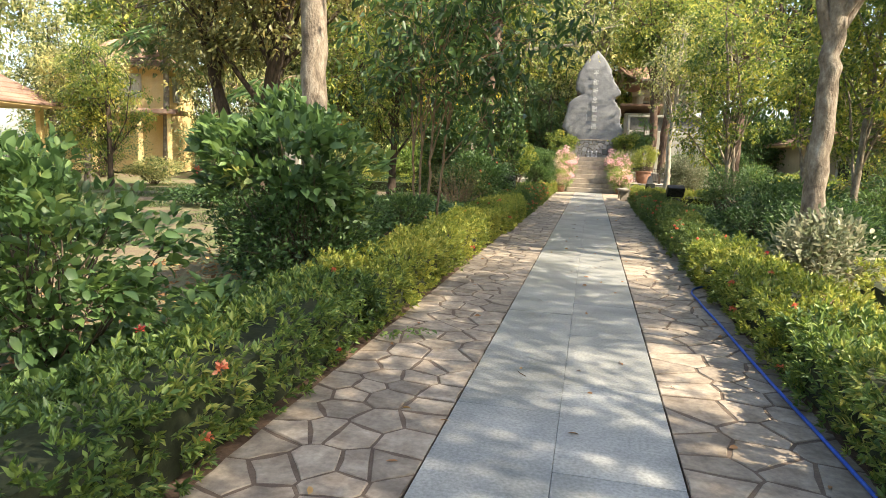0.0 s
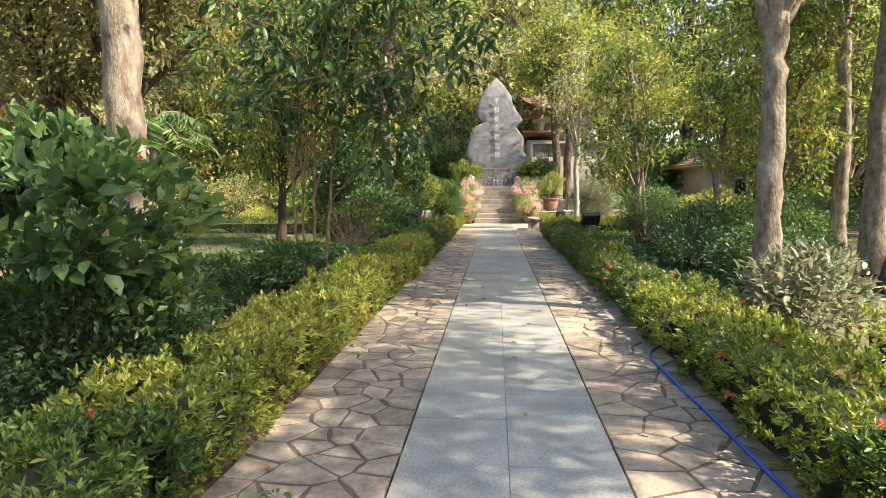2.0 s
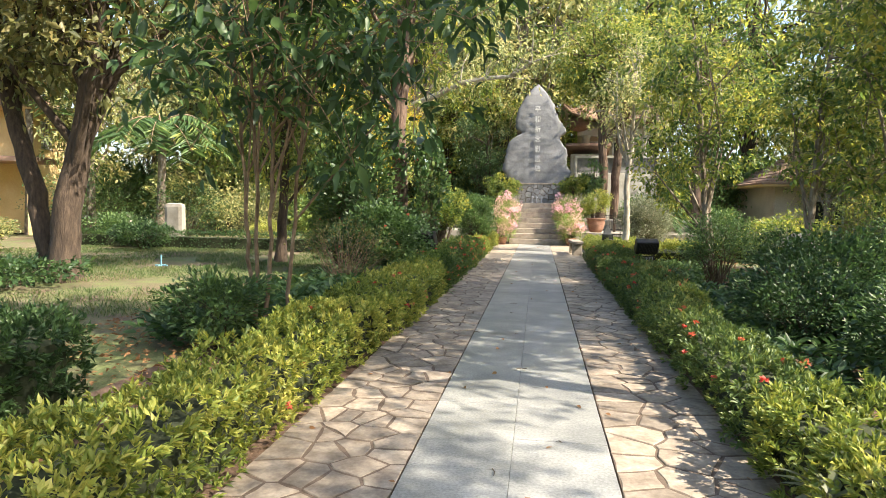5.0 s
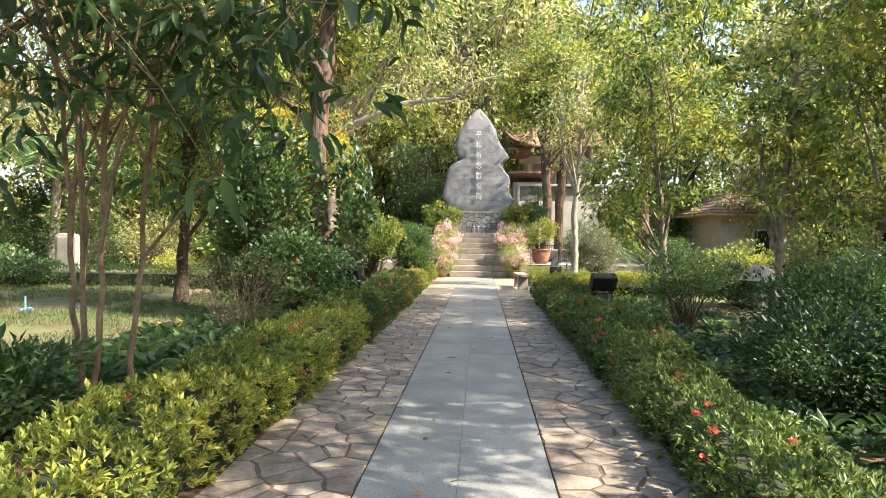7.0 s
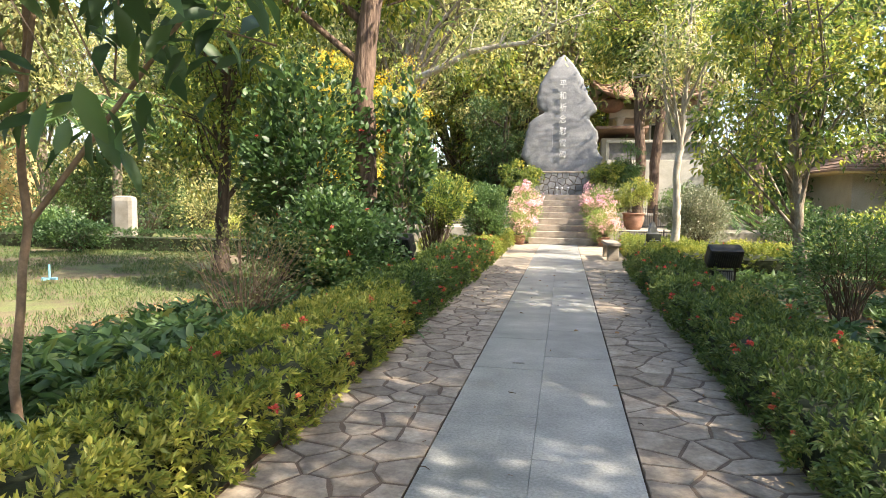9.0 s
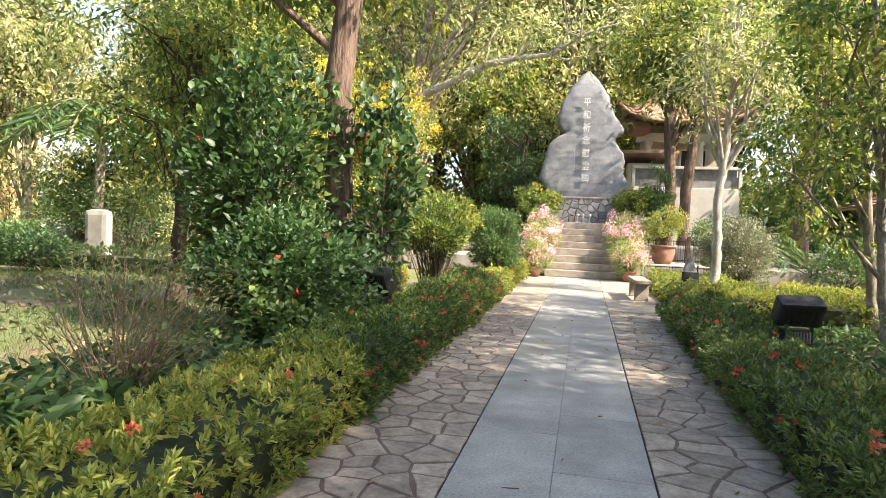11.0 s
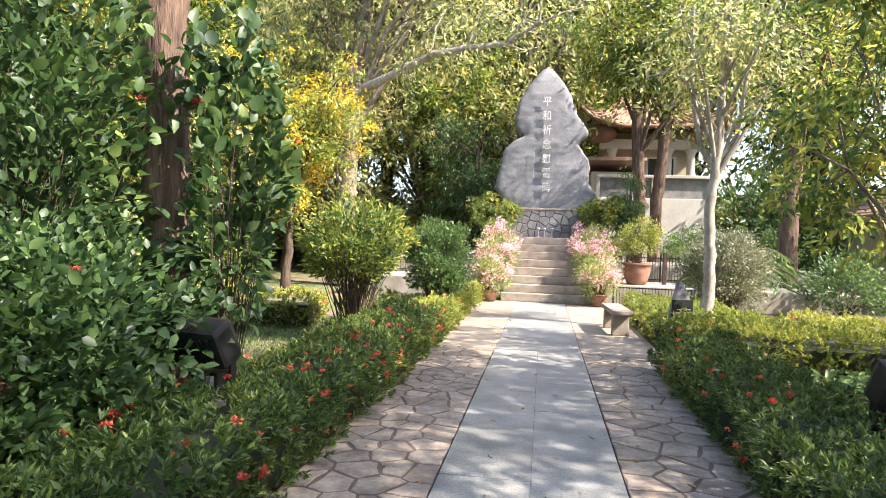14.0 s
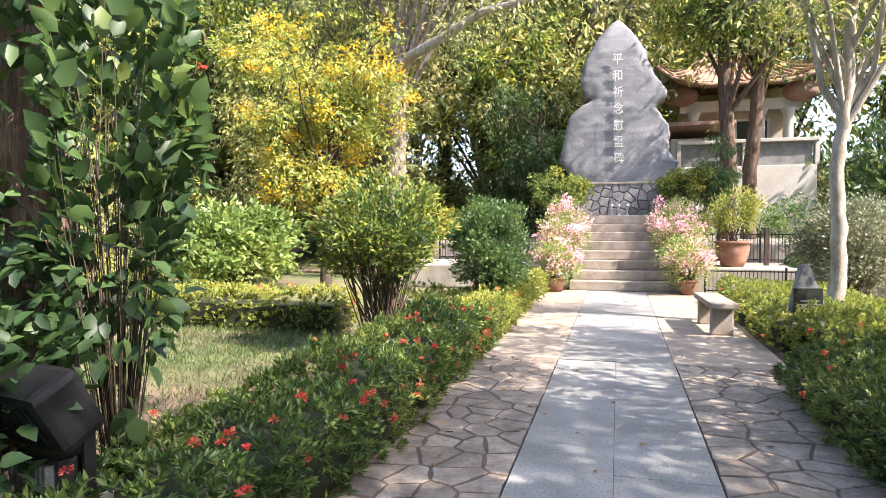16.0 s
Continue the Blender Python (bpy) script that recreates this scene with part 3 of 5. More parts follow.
# tiered hall behind the trees
def swept_roof(parent, hw, hd, rise, z, lift, material):
    """A tiled roof with a sweeping slope and upturned corners: roof skin, pale soffit, rolls of tile down the front and sides."""
    def at(u, w, t):
        k = 1 - t
        return Vector((u * hw * (k + 0.3 * t), w * hd * (k + 0.04 * t), z + rise * t ** 1.5 + lift * (abs(u) * abs(w)) ** 4 * k ** 2))
    for name, mat, drop in (("roof_skin", material, 0.0), ("soffit", WALL_CREAM, 0.16)):
        bm = bmesh.new()
        n, m = 16, 8
        for side in range(4):
            g = []
            for j in range(m + 1):
                t = j / m * (1.0 if not drop else 0.45)
                line = []
                for i in range(n + 1):
                    q = -1 + 2 * i / n
                    u, w = ((q, -1), (1, q), (-q, 1), (-1, -q))[side]
                    line.append(bm.verts.new(at(u, w, t) - Vector((0, 0, drop))))
                g.append(line)
            for j in range(m):
                for i in range(n):
                    bm.faces.new((g[j][i], g[j][i + 1], g[j + 1][i + 1], g[j + 1][i]))
        part(name, bm, mat, parent, smooth=True)
    for side in range(4):
        rim = []
        for i in range(17):
            q = -1 + i / 8
            u, w = ((q, -1), (1, q), (-q, 1), (-1, -q))[side]
            rim.append(tuple(at(u, w, 0) - Vector((0, 0, 0.08))))
        child("eave_rim", tubes_mesh("eave_rim", [tube_arrays(rim, [0.09] * 17, 6)], material), parent)
    for side in (0, 1, 3):
        for i in range(23):
            q = -1 + 2 * i / 22
            u, w = ((q, -1), (1, q), (-q, 1), (-1, -q))[side]
            line = [tuple(at(u, w, t) + Vector((0, 0, 0.02))) for t in (0, 0.2, 0.4, 0.6, 0.8, 1)]
            child("tile_roll", tubes_mesh("tile_roll", [tube_arrays(line, [0.045] * 6, 5)], material), parent)


hall = thing("hall", pose(4.15, 42.4, 0), "cream tiered hall with brown swept tiled roof behind trees", "building")
part("wall", box(3.6, 3.2, 5.7, pose(0, 0.3, 0), 0.02), WALL_CREAM, hall)
part("lintel", box(4.0, 0.5, 0.4, pose(0, -1.55, 5.4), 0.03), WALL_WHITE, hall)
for x in (-1.5, -0.5, 0.7, 1.6):
    part("column", lathe([(0.24, 3.9), (0.18, 4.1), (0.16, 5.2), (0.27, 5.42)], 16), WALL_WHITE, hall, at=pose(x, -1.7, 0), smooth=True)
swept_roof(hall, 2.85, 2.7, 1.7, 6.25, 0.75, ROOF_TILE)
for sx in (-1, 1):
    bm = bmesh.new()
    bmesh.ops.create_uvsphere(bm, u_segments=14, v_segments=8, radius=1, matrix=Matrix.LocRotScale((sx * 1.95, -1.9, 5.98), None, (0.6, 0.5, 0.36)))
    part("bracket", bm, ROOF_PINK, hall, "brown curved bracket below the eave", smooth=True)
window(hall, 1.0, 0.9, pose(-0.9, -1.34, 4.2), WALL_GREY, 2)
window(hall, 1.0, 0.9, pose(0.5, -1.34, 4.2), WALL_GREY, 2)
part("step", box(5, 1.2, 0.4, pose(0, -2.2, 0), 0.02), CONCRETE, hall)
lean_to = thing("lean_to", pose(2.6, 39.7, 0), "low shed with a faded tiled roof beside the hall", "shed")
part("wall", box(1.7, 1.2, 4.3, None, 0.02), WALL_CREAM, lean_to)
part("roof", box(2.3, 1.9, 0.14, pose(0, -0.1, 4.45, -14), 0.02), ROOF_PINK, lean_to)
garden_wall = thing("garden_wall", pose(4.1, 39.0, 0), "white garden wall with grey recessed panels before the hall", "wall", kind="structure")
part("wall", box(4.2, 0.25, 3.3, pose(0, 0, 0), 0.02), WALL_WHITE, garden_wall)
part("coping", box(4.3, 0.36, 0.12, pose(0, 0, 4.06), 0.02), WALL_WHITE, garden_wall)
for x in (-2.1, -0.05, 2.1):
    part("pier", box(0.14, 0.26, 0.77, pose(x, 0, 3.295), 0.01), WALL_WHITE, garden_wall)
for x in (-1.08, 1.02):
    part("panel", box(1.9, 0.14, 0.76, pose(x, 0.03, 3.3)), RUBBLE, garden_wall, "grey recessed panel")
part("vent", box(0.7, 0.03, 0.3, pose(-1.2, -0.135, 2.75), 0.008), WINDOW_DARK, garden_wall, "dark slatted vent")

# long low roof among the trees on the one side
pavilion = thing("pavilion", pose(14.5, 36, 0), "long low pavilion with a faded red roof behind trees", "building")
part("wall", box(9, 5, 2.6, None, 0.02), WALL_CREAM, pavilion)
hip_roof(pavilion, 9, 5, 1.7, 2.6, 0.8, ROOF_PINK, 0.6)
for x in (-2.5, 0, 2.5):
    window(pavilion, 1.3, 1.0, pose(x, -2.55, 0.9), WALL_GREY, 2)

# two-storey house beyond the lawn
house = thing("house", pose(-25.0, 31, 0, 0, 0, 20), "two-storey yellow house with brown hipped roof and porch", "house")
part("wall", box(5.2, 5, 5.4, None, 0.02), WALL_YELLOW, house)
hip_roof(house, 5.2, 5, 1.7, 5.4, 0.9, ROOF_TILE, 0.3)
window(house, 1.3, 1.1, pose(0.6, -2.56, 3.9), WALL_WHITE, 3, WALL_WHITE)
window(house, 0.8, 1.1, Matrix.Translation((2.66, -1.2, 3.8)) @ pose(0, 0, 0, 0, 0, 90), WALL_WHITE, 3)
window(house, 1.3, 1.1, pose(-1.4, -2.56, 3.9), WALL_WHITE, 3)
part("porch_roof", box(6.6, 2.2, 0.22, pose(0.3, -3.5, 3.0), 0.02), ROOF_TILE, house)
for x in (-2.6, -0.4, 1.8, 3.2):
    part("porch_post", box(0.2, 0.2, 3.0, pose(x, -4.3, 0), 0.01), WALL_YELLOW, house)

gazebo = thing("gazebo", pose(-22.2, 17.6, 0, 0, 0, 6), "open yellow garden gazebo with a faded tiled roof", "gazebo")
hip_roof(gazebo, 5.4, 4.4, 1.9, 2.75, 0.7, ROOF_PINK, 0.2)
for sx in (-1, 1):
    for sy in (-1, 1):
        part("post", box(0.2, 0.2, 2.72, pose(sx * 2.5, sy * 2.0, 0), 0.015), WALL_YELLOW, gazebo)
part("floor", box(5.8, 4.8, 0.1, None, 0.02), CONCRETE, gazebo)
fin = bmesh.new()
box(0.12, 0.12, 1.4, pose(0, 0, 4.5, 0, 12, 0), 0.02, fin)
part("finial", fin, WALL_YELLOW, gazebo)

shed = thing("bungalow", pose(-20, 47, 0), "white bungalow with a faded red roof past the lawn", "building")
part("wall", box(12, 5, 2.9, None, 0.02), WALL_WHITE, shed)
hip_roof(shed, 12, 5, 2.0, 2.9, 0.9, ROOF_PINK, 0.7)
for x in (-3.5, 0, 3.5):
    window(shed, 1.4, 1.1, pose(x, -2.55, 1.0), WALL_GREY, 2)


# ---- plants ----
def hedge(x0, x1, y0, y1, h, material, label, seed, per_m2=3200, leaf=0.05, flowers=0, bloom=None, wobble=0.115):
    """A clipped hedge: solid core coloured dark for the shade inside, a skin of leaves on top and sides, and flower
    heads.
    """
    rng = np.random.default_rng(seed)
    w, ln = x1 - x0, y1 - y0
    ob = thing("hedge", pose((x0 + x1) / 2, (y0 + y1) / 2, 0), label, "hedge", "clipped hedges")
    ns = max(4, int(ln / 0.25))

    def skin(p):
        n1 = np.array([noise.noise(Vector((q[0] * 2.2 + seed, q[1] * 2.2, q[2] * 2.2))) + 0.6 * noise.noise(Vector((q[0] * 6, q[1] * 6 + seed, q[2] * 6))) for q in p])
        return n1
    # plain box whose near-black green stands in for shade between the leaves
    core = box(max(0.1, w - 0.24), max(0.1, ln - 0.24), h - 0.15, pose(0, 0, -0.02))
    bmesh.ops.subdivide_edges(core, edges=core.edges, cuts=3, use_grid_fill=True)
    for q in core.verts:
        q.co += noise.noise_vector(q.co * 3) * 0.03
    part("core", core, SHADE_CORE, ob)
    areas = np.array([w * ln, h * ln, h * ln, h * w, h * w])
    count = (areas * per_m2 / 11).astype(int)
    pts, nor = [], []
    for k, c in enumerate(count):
        a, b = rng.uniform(-0.5, 0.5, c), rng.uniform(0, 1, c)
        if k == 0:
            p, nn = np.stack([a * w, (b - 0.5) * ln, np.full(c, h)], 1), (0, 0, 1)
        elif k < 3:
            s = 1 if k == 1 else -1
            p, nn = np.stack([np.full(c, s * w / 2), a * ln, b ** 0.85 * h], 1), (s, 0, 0.45)
        else:
            s = 1 if k == 3 else -1
            p, nn = np.stack([a * w, np.full(c, s * ln / 2), b ** 0.85 * h], 1), (0, s, 0.45)
        pts.append(p)
        nor.append(np.tile(np.array(nn, float), (c, 1)))
    p, nn = np.concatenate(pts), unit(np.concatenate(nor))
    # round the shoulders and roughen
    edge = np.clip((np.abs(p[:, 0]) - (w / 2 - 0.12)) / 0.12, 0, 1) * np.clip((p[:, 2] - (h - 0.12)) / 0.12, 0, 1)
    p[:, 2] -= edge * 0.05
    p[:, 0] -= np.sign(p[:, 0]) * edge * 0.05
    p += nn * (skin(p)[:, None] * wobble + rng.normal(0, 0.03, (len(p), 1)) - 0.03)
    # each shoot ends in a whorl of narrow leaves
    tip = unit(nn + rng.normal(0, 0.45, nn.shape) + (0, 0, 0.25))
    p, tip = np.repeat(p, 11, 0), np.repeat(tip, 11, 0)
    ring = unit(np.cross(tip, rng.normal(0, 1, tip.shape)))
    lean = rng.uniform(0.1, 1.5, (len(p), 1))
    p = p + tip * (0.03 - 0.03 * lean) + rng.normal(0, 0.004, p.shape)
    p[:, 2] = np.maximum(p[:, 2], 0.02)
    v, f = leaf_arrays(rng, p, tip + ring * lean, leaf, 0.36, False, 0.15)
    child("foliage", mesh_from("foliage", v, f, material), ob)
    for i in range(flowers):
        q = np.array([rng.uniform(-w / 2, w / 2), rng.uniform(-ln / 2, ln / 2), h + 0.02 + rng.uniform(0, 0.04)])
        if rng.uniform() < 0.45:
            q[0] = (w / 2 + 0.03) * (1 if x1 < 0 else -1)
            q[2] = rng.uniform(0.25, 0.95) * h
        mat = bloom or (BLOOM_RED if rng.uniform() < 0.4 else BLOOM_ORANGE)
        blossom(rng, rng.uniform(0.019, 0.036), 28, mat, ob, Matrix.Translation(q), "flower_head")
    return ob


def shrub(x, y, r, h, material, label, seed, leaves=2500, leaf=0.07, width=0.5, stems=6, low=0.15, category="shrub", bloom=None, blooms=0, rounded=False, clumps=26, bark=TWIG, loose=0.35, name="shrub", z=0.0, ry=None, thin=1.0):
    """A bush of several stems from one foot, with leaves gathered in clumps along and about the twigs."""
    rng = np.random.default_rng(seed)
    ob = thing(name, pose(x, y, z), label, category)
    ry = ry or r
    cs = []
    while len(cs) < clumps:
        q = rng.uniform(-1, 1, 3)
        d = np.linalg.norm(q)
        if 0.35 < d < 1:
            cs.append(q * (r, ry, (h - low) / 2) * 0.88 + (0, 0, (h + low) / 2))
    cs = np.array(cs)
    pieces = []
    for i in range(stems):
        foot = np.array([rng.normal(0, 0.07 * r), rng.normal(0, 0.07 * r), -0.04])
        for c in cs[i::stems]:
            mid = foot * 0.5 + c * 0.5 + rng.normal(0, 0.07 * r, 3) + (0, 0, 0.08 * h)
            pieces.append(tube_arrays([foot, foot * 0.7 + mid * 0.3, mid, c * 0.6 + mid * 0.4, c], np.array([0.008 * h ** 0.5 + 0.003, 0.006 * h ** 0.5, 0.0045 * h ** 0.5, 0.004, 0.0025]) * thin, 5))
    child("stem", tubes_mesh("stem", pieces, bark), ob, kind="stuff")
    which = rng.integers(0, clumps, leaves)
    off = rng.normal(0, 1, (leaves, 3))
    off = unit(off) * rng.uniform(0.2, 1.0, (leaves, 1)) ** 0.6
    p = cs[which] + off * (r * loose, ry * loose, (h - low) * loose * 0.5)
    p[:, 2] = np.maximum(p[:, 2], 0.03)
    out = unit(p - (0, 0, (h + low) / 2 - 0.2 * h))
    v, f = leaf_arrays(rng, p, out + (0, 0, 0.1), leaf, width, rounded, 0.6)
    child("foliage", mesh_from("foliage", v, f, material), ob)
    for i in range(blooms):
        q = cs[rng.integers(0, clumps)] + unit(rng.normal(0, 1, 3)) * (r * loose, ry * loose, h * loose * 0.5)
        q += (q - np.array([0, 0, h / 2])) * 0.08
        blossom(rng, rng.uniform(0.03, 0.048), 18, bloom, ob, Matrix.Translation(q))
    return ob


def ground_plants(x0, x1, y0, y1, label, seed, material=LEAF_DARK, count=90, leaf=0.16, h=0.25, width=0.4, name="ground_cover"):
    """Low broad-leaved plants in rosettes over a bed."""
    rng = np.random.default_rng(seed)
    c = np.stack([rng.uniform(x0, x1, count), rng.uniform(y0, y1, count), np.zeros(count)], 1)
    per = 16
    p = np.repeat(c, per, 0)
    ang = rng.uniform(0, 2 * math.pi, len(p))
    lift = rng.uniform(0.1, 1, len(p))
    p[:, 2] = lift * h
    p[:, 0] += np.cos(ang) * 0.05
    p[:, 1] += np.sin(ang) * 0.05
    ax = np.stack([np.cos(ang), np.sin(ang), 0.15 + 0.5 * lift], 1)
    v, f = leaf_arrays(rng, p, ax, leaf, width, True, 0.25)
    return tagged(new(name, mesh_from(name, v, f, material)), label, "ground cover", kind="stuff")


def tree(name, label, x, y, trunk, radii, crown, leaves, leaf, material, bark, seed, limbs=9, twigs=4, clump=0.55, width=0.42, droop=0.15, rounded=False, group="", bloom=None, blooms=0, sides=12, z=0.0, category="tree", start=0.45, limb_r=0.4, forks=(), florets=0):
    """trunk: offsets (dx, dy, z) from the foot up; crown: (dx, dy, z, rx, ry, rz). Limbs leave the upper trunk for points in the crown."""
    rng = np.random.default_rng(seed)
    ob = thing(name, pose(x, y, z), label, category, group)
    t = np.array(trunk, float)
    # smooth the trunk line
    tt = np.linspace(0, len(t) - 1, 6 * (len(t) - 1) + 1)
    line = np.stack([np.interp(tt, range(len(t)), t[:, k]) for k in range(3)], 1)
    line[1:-1] += rng.normal(0, 0.012, (len(line) - 2, 3))
    rr = np.interp(tt, np.linspace(0, len(t) - 1, len(radii)), radii) * (1 + 0.025 * rng.normal(0, 1, len(tt)))
    rr[0] *= 1.35
    rr[1] *= 1.12
    v, f = tube_arrays(line, rr, sides)
    v += np.array([noise.noise_vector(Vector(q * 5)) for q in v]) * rr.max() * 0.07
    child("trunk", tubes_mesh("trunk", [(v, f)], bark), ob)
    for line2, r1 in forks:
        t2 = np.array(line2, float)
        child("fork", tubes_mesh("fork", [tube_arrays(t2, np.linspace(r1, r1 * 0.45, len(t2)), 9)], bark), ob)
    c0, cr = np.array(crown[:3]), np.array(crown[3:])
    pieces, ends = [], []
    for i in range(limbs):
        u = start + (1 - start) * (i + 0.5) / limbs
        k = min(int(u * (len(line) - 1)), len(line) - 1)
        a = line[k]
        q = unit(rng.normal(0, 1, 3)) * rng.uniform(0.45, 0.95)
        b = c0 + q * cr
        mid = (a + b) / 2 + rng.normal(0, 0.12, 3) * cr.mean() + (0, 0, 0.1 * cr[2])
        path = [a, a * 0.6 + mid * 0.4, mid, mid * 0.5 + b * 0.5 + (0, 0, 0.05 * cr[2]), b]
        r0 = rr[k] * limb_r + 0.008
        pieces.append(tube_arrays(path, [r0, r0 * 0.8, r0 * 0.6, r0 * 0.4, r0 * 0.2], 6))
        ends.append(b)
        for j in range(twigs):
            s = path[rng.integers(2, 5)]
            e = s + unit(rng.normal(0, 1, 3)) * cr * rng.uniform(0.25, 0.6)
            e = c0 + (e - c0) / max(1, np.linalg.norm((e - c0) / cr))
            m2 = (s + e) / 2 + rng.normal(0, 0.1, 3) * cr.mean()
            pieces.append(tube_arrays([s, m2, e], [r0 * 0.35, r0 * 0.22, 0.006], 5))
            ends += [e, (e + m2) / 2]
    for i in range(limbs):
        child("limb", tubes_mesh("limb", pieces[i * (twigs + 1):(i + 1) * (twigs + 1)], bark), ob)
    ends = np.array(ends)
    which = rng.integers(0, len(ends), leaves)
    # small sprays inside each clump
    sprays = rng.normal(0, clump * 0.55, (len(ends), 9, 3)) * (1, 1, 0.7)
    pick = rng.integers(0, 9, leaves)
    p = ends[which] + sprays[which, pick] + rng.normal(0, clump * 0.17, (leaves, 3))
    out = unit(p - ends[which]) * 0.7 + rng.normal(0, 0.2, (leaves, 3)) - (0, 0, droop)
    v, f = leaf_arrays(rng, p, out, leaf, width, rounded, 0.45)
    child("crown", mesh_from("crown", v, f, material), ob)
    if florets:
        tips = ends[rng.permutation(len(ends))[:70]]
        tips = tips + unit(tips - c0) * clump * 0.5
        w3 = rng.integers(0, len(tips), florets)
        q = tips[w3] + rng.normal(0, 1, (florets, 3)) * (0.17, 0.17, 0.13) * rng.uniform(0.5, 1.3, (70, 1))[w3]
        fv, ff = leaf_arrays(rng, q, rng.normal(0, 1, (florets, 3)) + (0, 0, 0.5), 0.055, 0.85, False, 0.3)
        child("blossom", mesh_from("blossom", fv, ff, bloom), ob, "masses of small yellow florets", kind="stuff")
    if blooms:
        w2 = rng.integers(0, len(ends), blooms)
        for i in range(min(blooms, 280)):
            q = ends[w2[i]] + unit(rng.normal(0, 1, 3)) * clump
            blossom(rng, rng.uniform(0.04, 0.08), 30, bloom, ob, Matrix.Translation(q), "flower")
    return ob


# hedges along the walk
hedge(-2.15, -1.5, -2.5, 4.95, 0.5, LEAF_DEEP, "clipped green hedge with red flowers beside the walk", 1, flowers=14)
hedge(-2.2, -1.5, 4.95, 11.76, 0.5, LEAF_YELLOW, "yellow-green clipped hedge beside the stone walk", 2, flowers=3)
hedge(-2.3, -1.42, 11.76, 15.7, 0.5, LEAF_YELLOW, "clipped hedge with a few orange flowers and a cut end", 3, flowers=14)
hedge(-2.25, -1.42, 15.72, 23.5, 0.55, LEAF_DEEP, "dark clipped hedge dotted with red flower heads", 4, flowers=85)
hedge(-2.0, -1.45, 23.21, 29.2, 0.5, LEAF_YELLOW, "sunlit yellow-green hedge beside the landing", 5, flowers=6)
hedge(-6.9, -3.7, 24.0, 24.8, 0.5, LEAF_YELLOW, "low pale hedge across the small lawn", 6, per_m2=2600, flowers=8)
hedge(-3.6, -2.05, 25.2, 25.8, 0.42, LEAF_YELLOW, "short pale hedge behind a shrub", 19, per_m2=2600)
hedge(1.42, 2.1, -2.5, 5.02, 0.5, LEAF_DEEP, "clipped green hedge with red flowers beside the hose", 7, flowers=14)
hedge(1.42, 2.15, 5.02, 8.99, 0.48, LEAF_YELLOW, "yellow-green clipped hedge beside the flagstones", 8, flowers=4)
hedge(1.42, 2.1, 8.99, 13.62, 0.42, LEAF_HEDGE, "low clipped hedge with a few orange flowers", 9, flowers=14)
hedge(1.42, 2.35, 13.62, 22.1, 0.46, LEAF_HEDGE, "broad clipped hedge dotted with red flowers", 10, flowers=46)
hedge(1.95, 4.6, 22.25, 24.03, 0.5, LEAF_YELLOW, "sunlit yellow-green hedge block beside the bench", 11, per_m2=2600, flowers=10)
hedge(1.75, 3.6, 24.03, 28.57, 0.42, LEAF_YELLOW, "bright yellow hedge bed below the terrace", 12, per_m2=2200, flowers=4)
hedge(3.9, 8.5, 24.25, 25.11, 0.5, LEAF_YELLOW, "long yellow-green hedge across the bed", 13, per_m2=2200)
hedge(2.6, 4.4, 6.31, 7.23, 0.55, LEAF_YELLOW, "pale clipped hedge block under the trees", 14, per_m2=900)
hedge(-4.2, -2.7, 6.9, 8.7, 0.8, LEAF_DARK, "dark clipped box hedge beside the lawn", 15, per_m2=3200, wobble=0.08)
hedge(-16, -6.2, 23.92, 24.79, 0.5, LEAF_DARK, "long dark hedge along the far lawn edge", 16, per_m2=1200)
hedge(3.35, 5.1, 11.9, 13.0, 0.68, LEAF_DARK, "dark clipped hedge block under the trees", 17, per_m2=2600)
shrub(4.1, 14.2, 1.0, 1.3, LEAF_DARK, "dense dark green shrub in the shaded bed", 18, 6500, 0.075, 0.5, clumps=80, low=0.0)

ground_plants(-3.7, -2.4, 12.2, 17.0, "lush light green broad-leaved plants behind the hedge", 20, LEAF_MID, 190, 0.17, 0.32)
# shrubs, the walker's left hand first
shrub(-3.0, 3.28, 0.85, 1.5, LEAF_MID, "leafy green shrub with broad pointed leaves by the hedge", 21, 3000, 0.09, 0.55, rounded=True, clumps=60, loose=0.2)
shrub(-4.4, 3.83, 0.9, 1.35, LEAF_MID, "loose green shrub with yellowing leaves", 22, 2800, 0.09, 0.55, rounded=True, clumps=60, loose=0.2)
shrub(-2.72, 5.9, 0.95, 1.95, LEAF_MID, "dark green rose shrub with drooping leaves and orange blooms", 23, 3000, 0.12, 0.62, rounded=True, clumps=44, bloom=BLOOM_ORANGE, blooms=6, loose=0.24, low=0.7)
shrub(-2.7, 5.9, 0.85, 1.15, LEAF_DARK, "dense dark undershrub at the foot of a rose shrub", 24, 7000, 0.06, 0.5, clumps=60, low=0.0)
ground_plants(-3.3, -2.25, 2.2, 5.39, "broad-leaved light green plants behind the hedge", 25, LEAF_MID, 90, 0.15, 0.22)
ground_plants(-4.4, -2.25, 11.05, 16.57, "low dark green leafy plants beneath the sapling", 26, LEAF_DARK, 330, 0.15, 0.2)
shrub(-3.2, 11.19, 0.6, 0.75, LEAF_MID, "low long-leaved plant at the foot of saplings", 27, 2200, 0.09, 0.4, clumps=40)
shrub(-3.0, 15.06, 0.9, 1.35, LEAF_OLIVE, "sparse reddish-brown shrub with bare twigs", 28, 1500, 0.05, 0.5, stems=14, clumps=80, bark=STEM_TAN)
shrub(-3.0, 17.55, 1.05, 1.55, LEAF_DARK, "dark hibiscus shrub with red flowers", 29, 9000, 0.085, 0.62, clumps=80, bloom=BLOOM_RED, blooms=9, rounded=True)
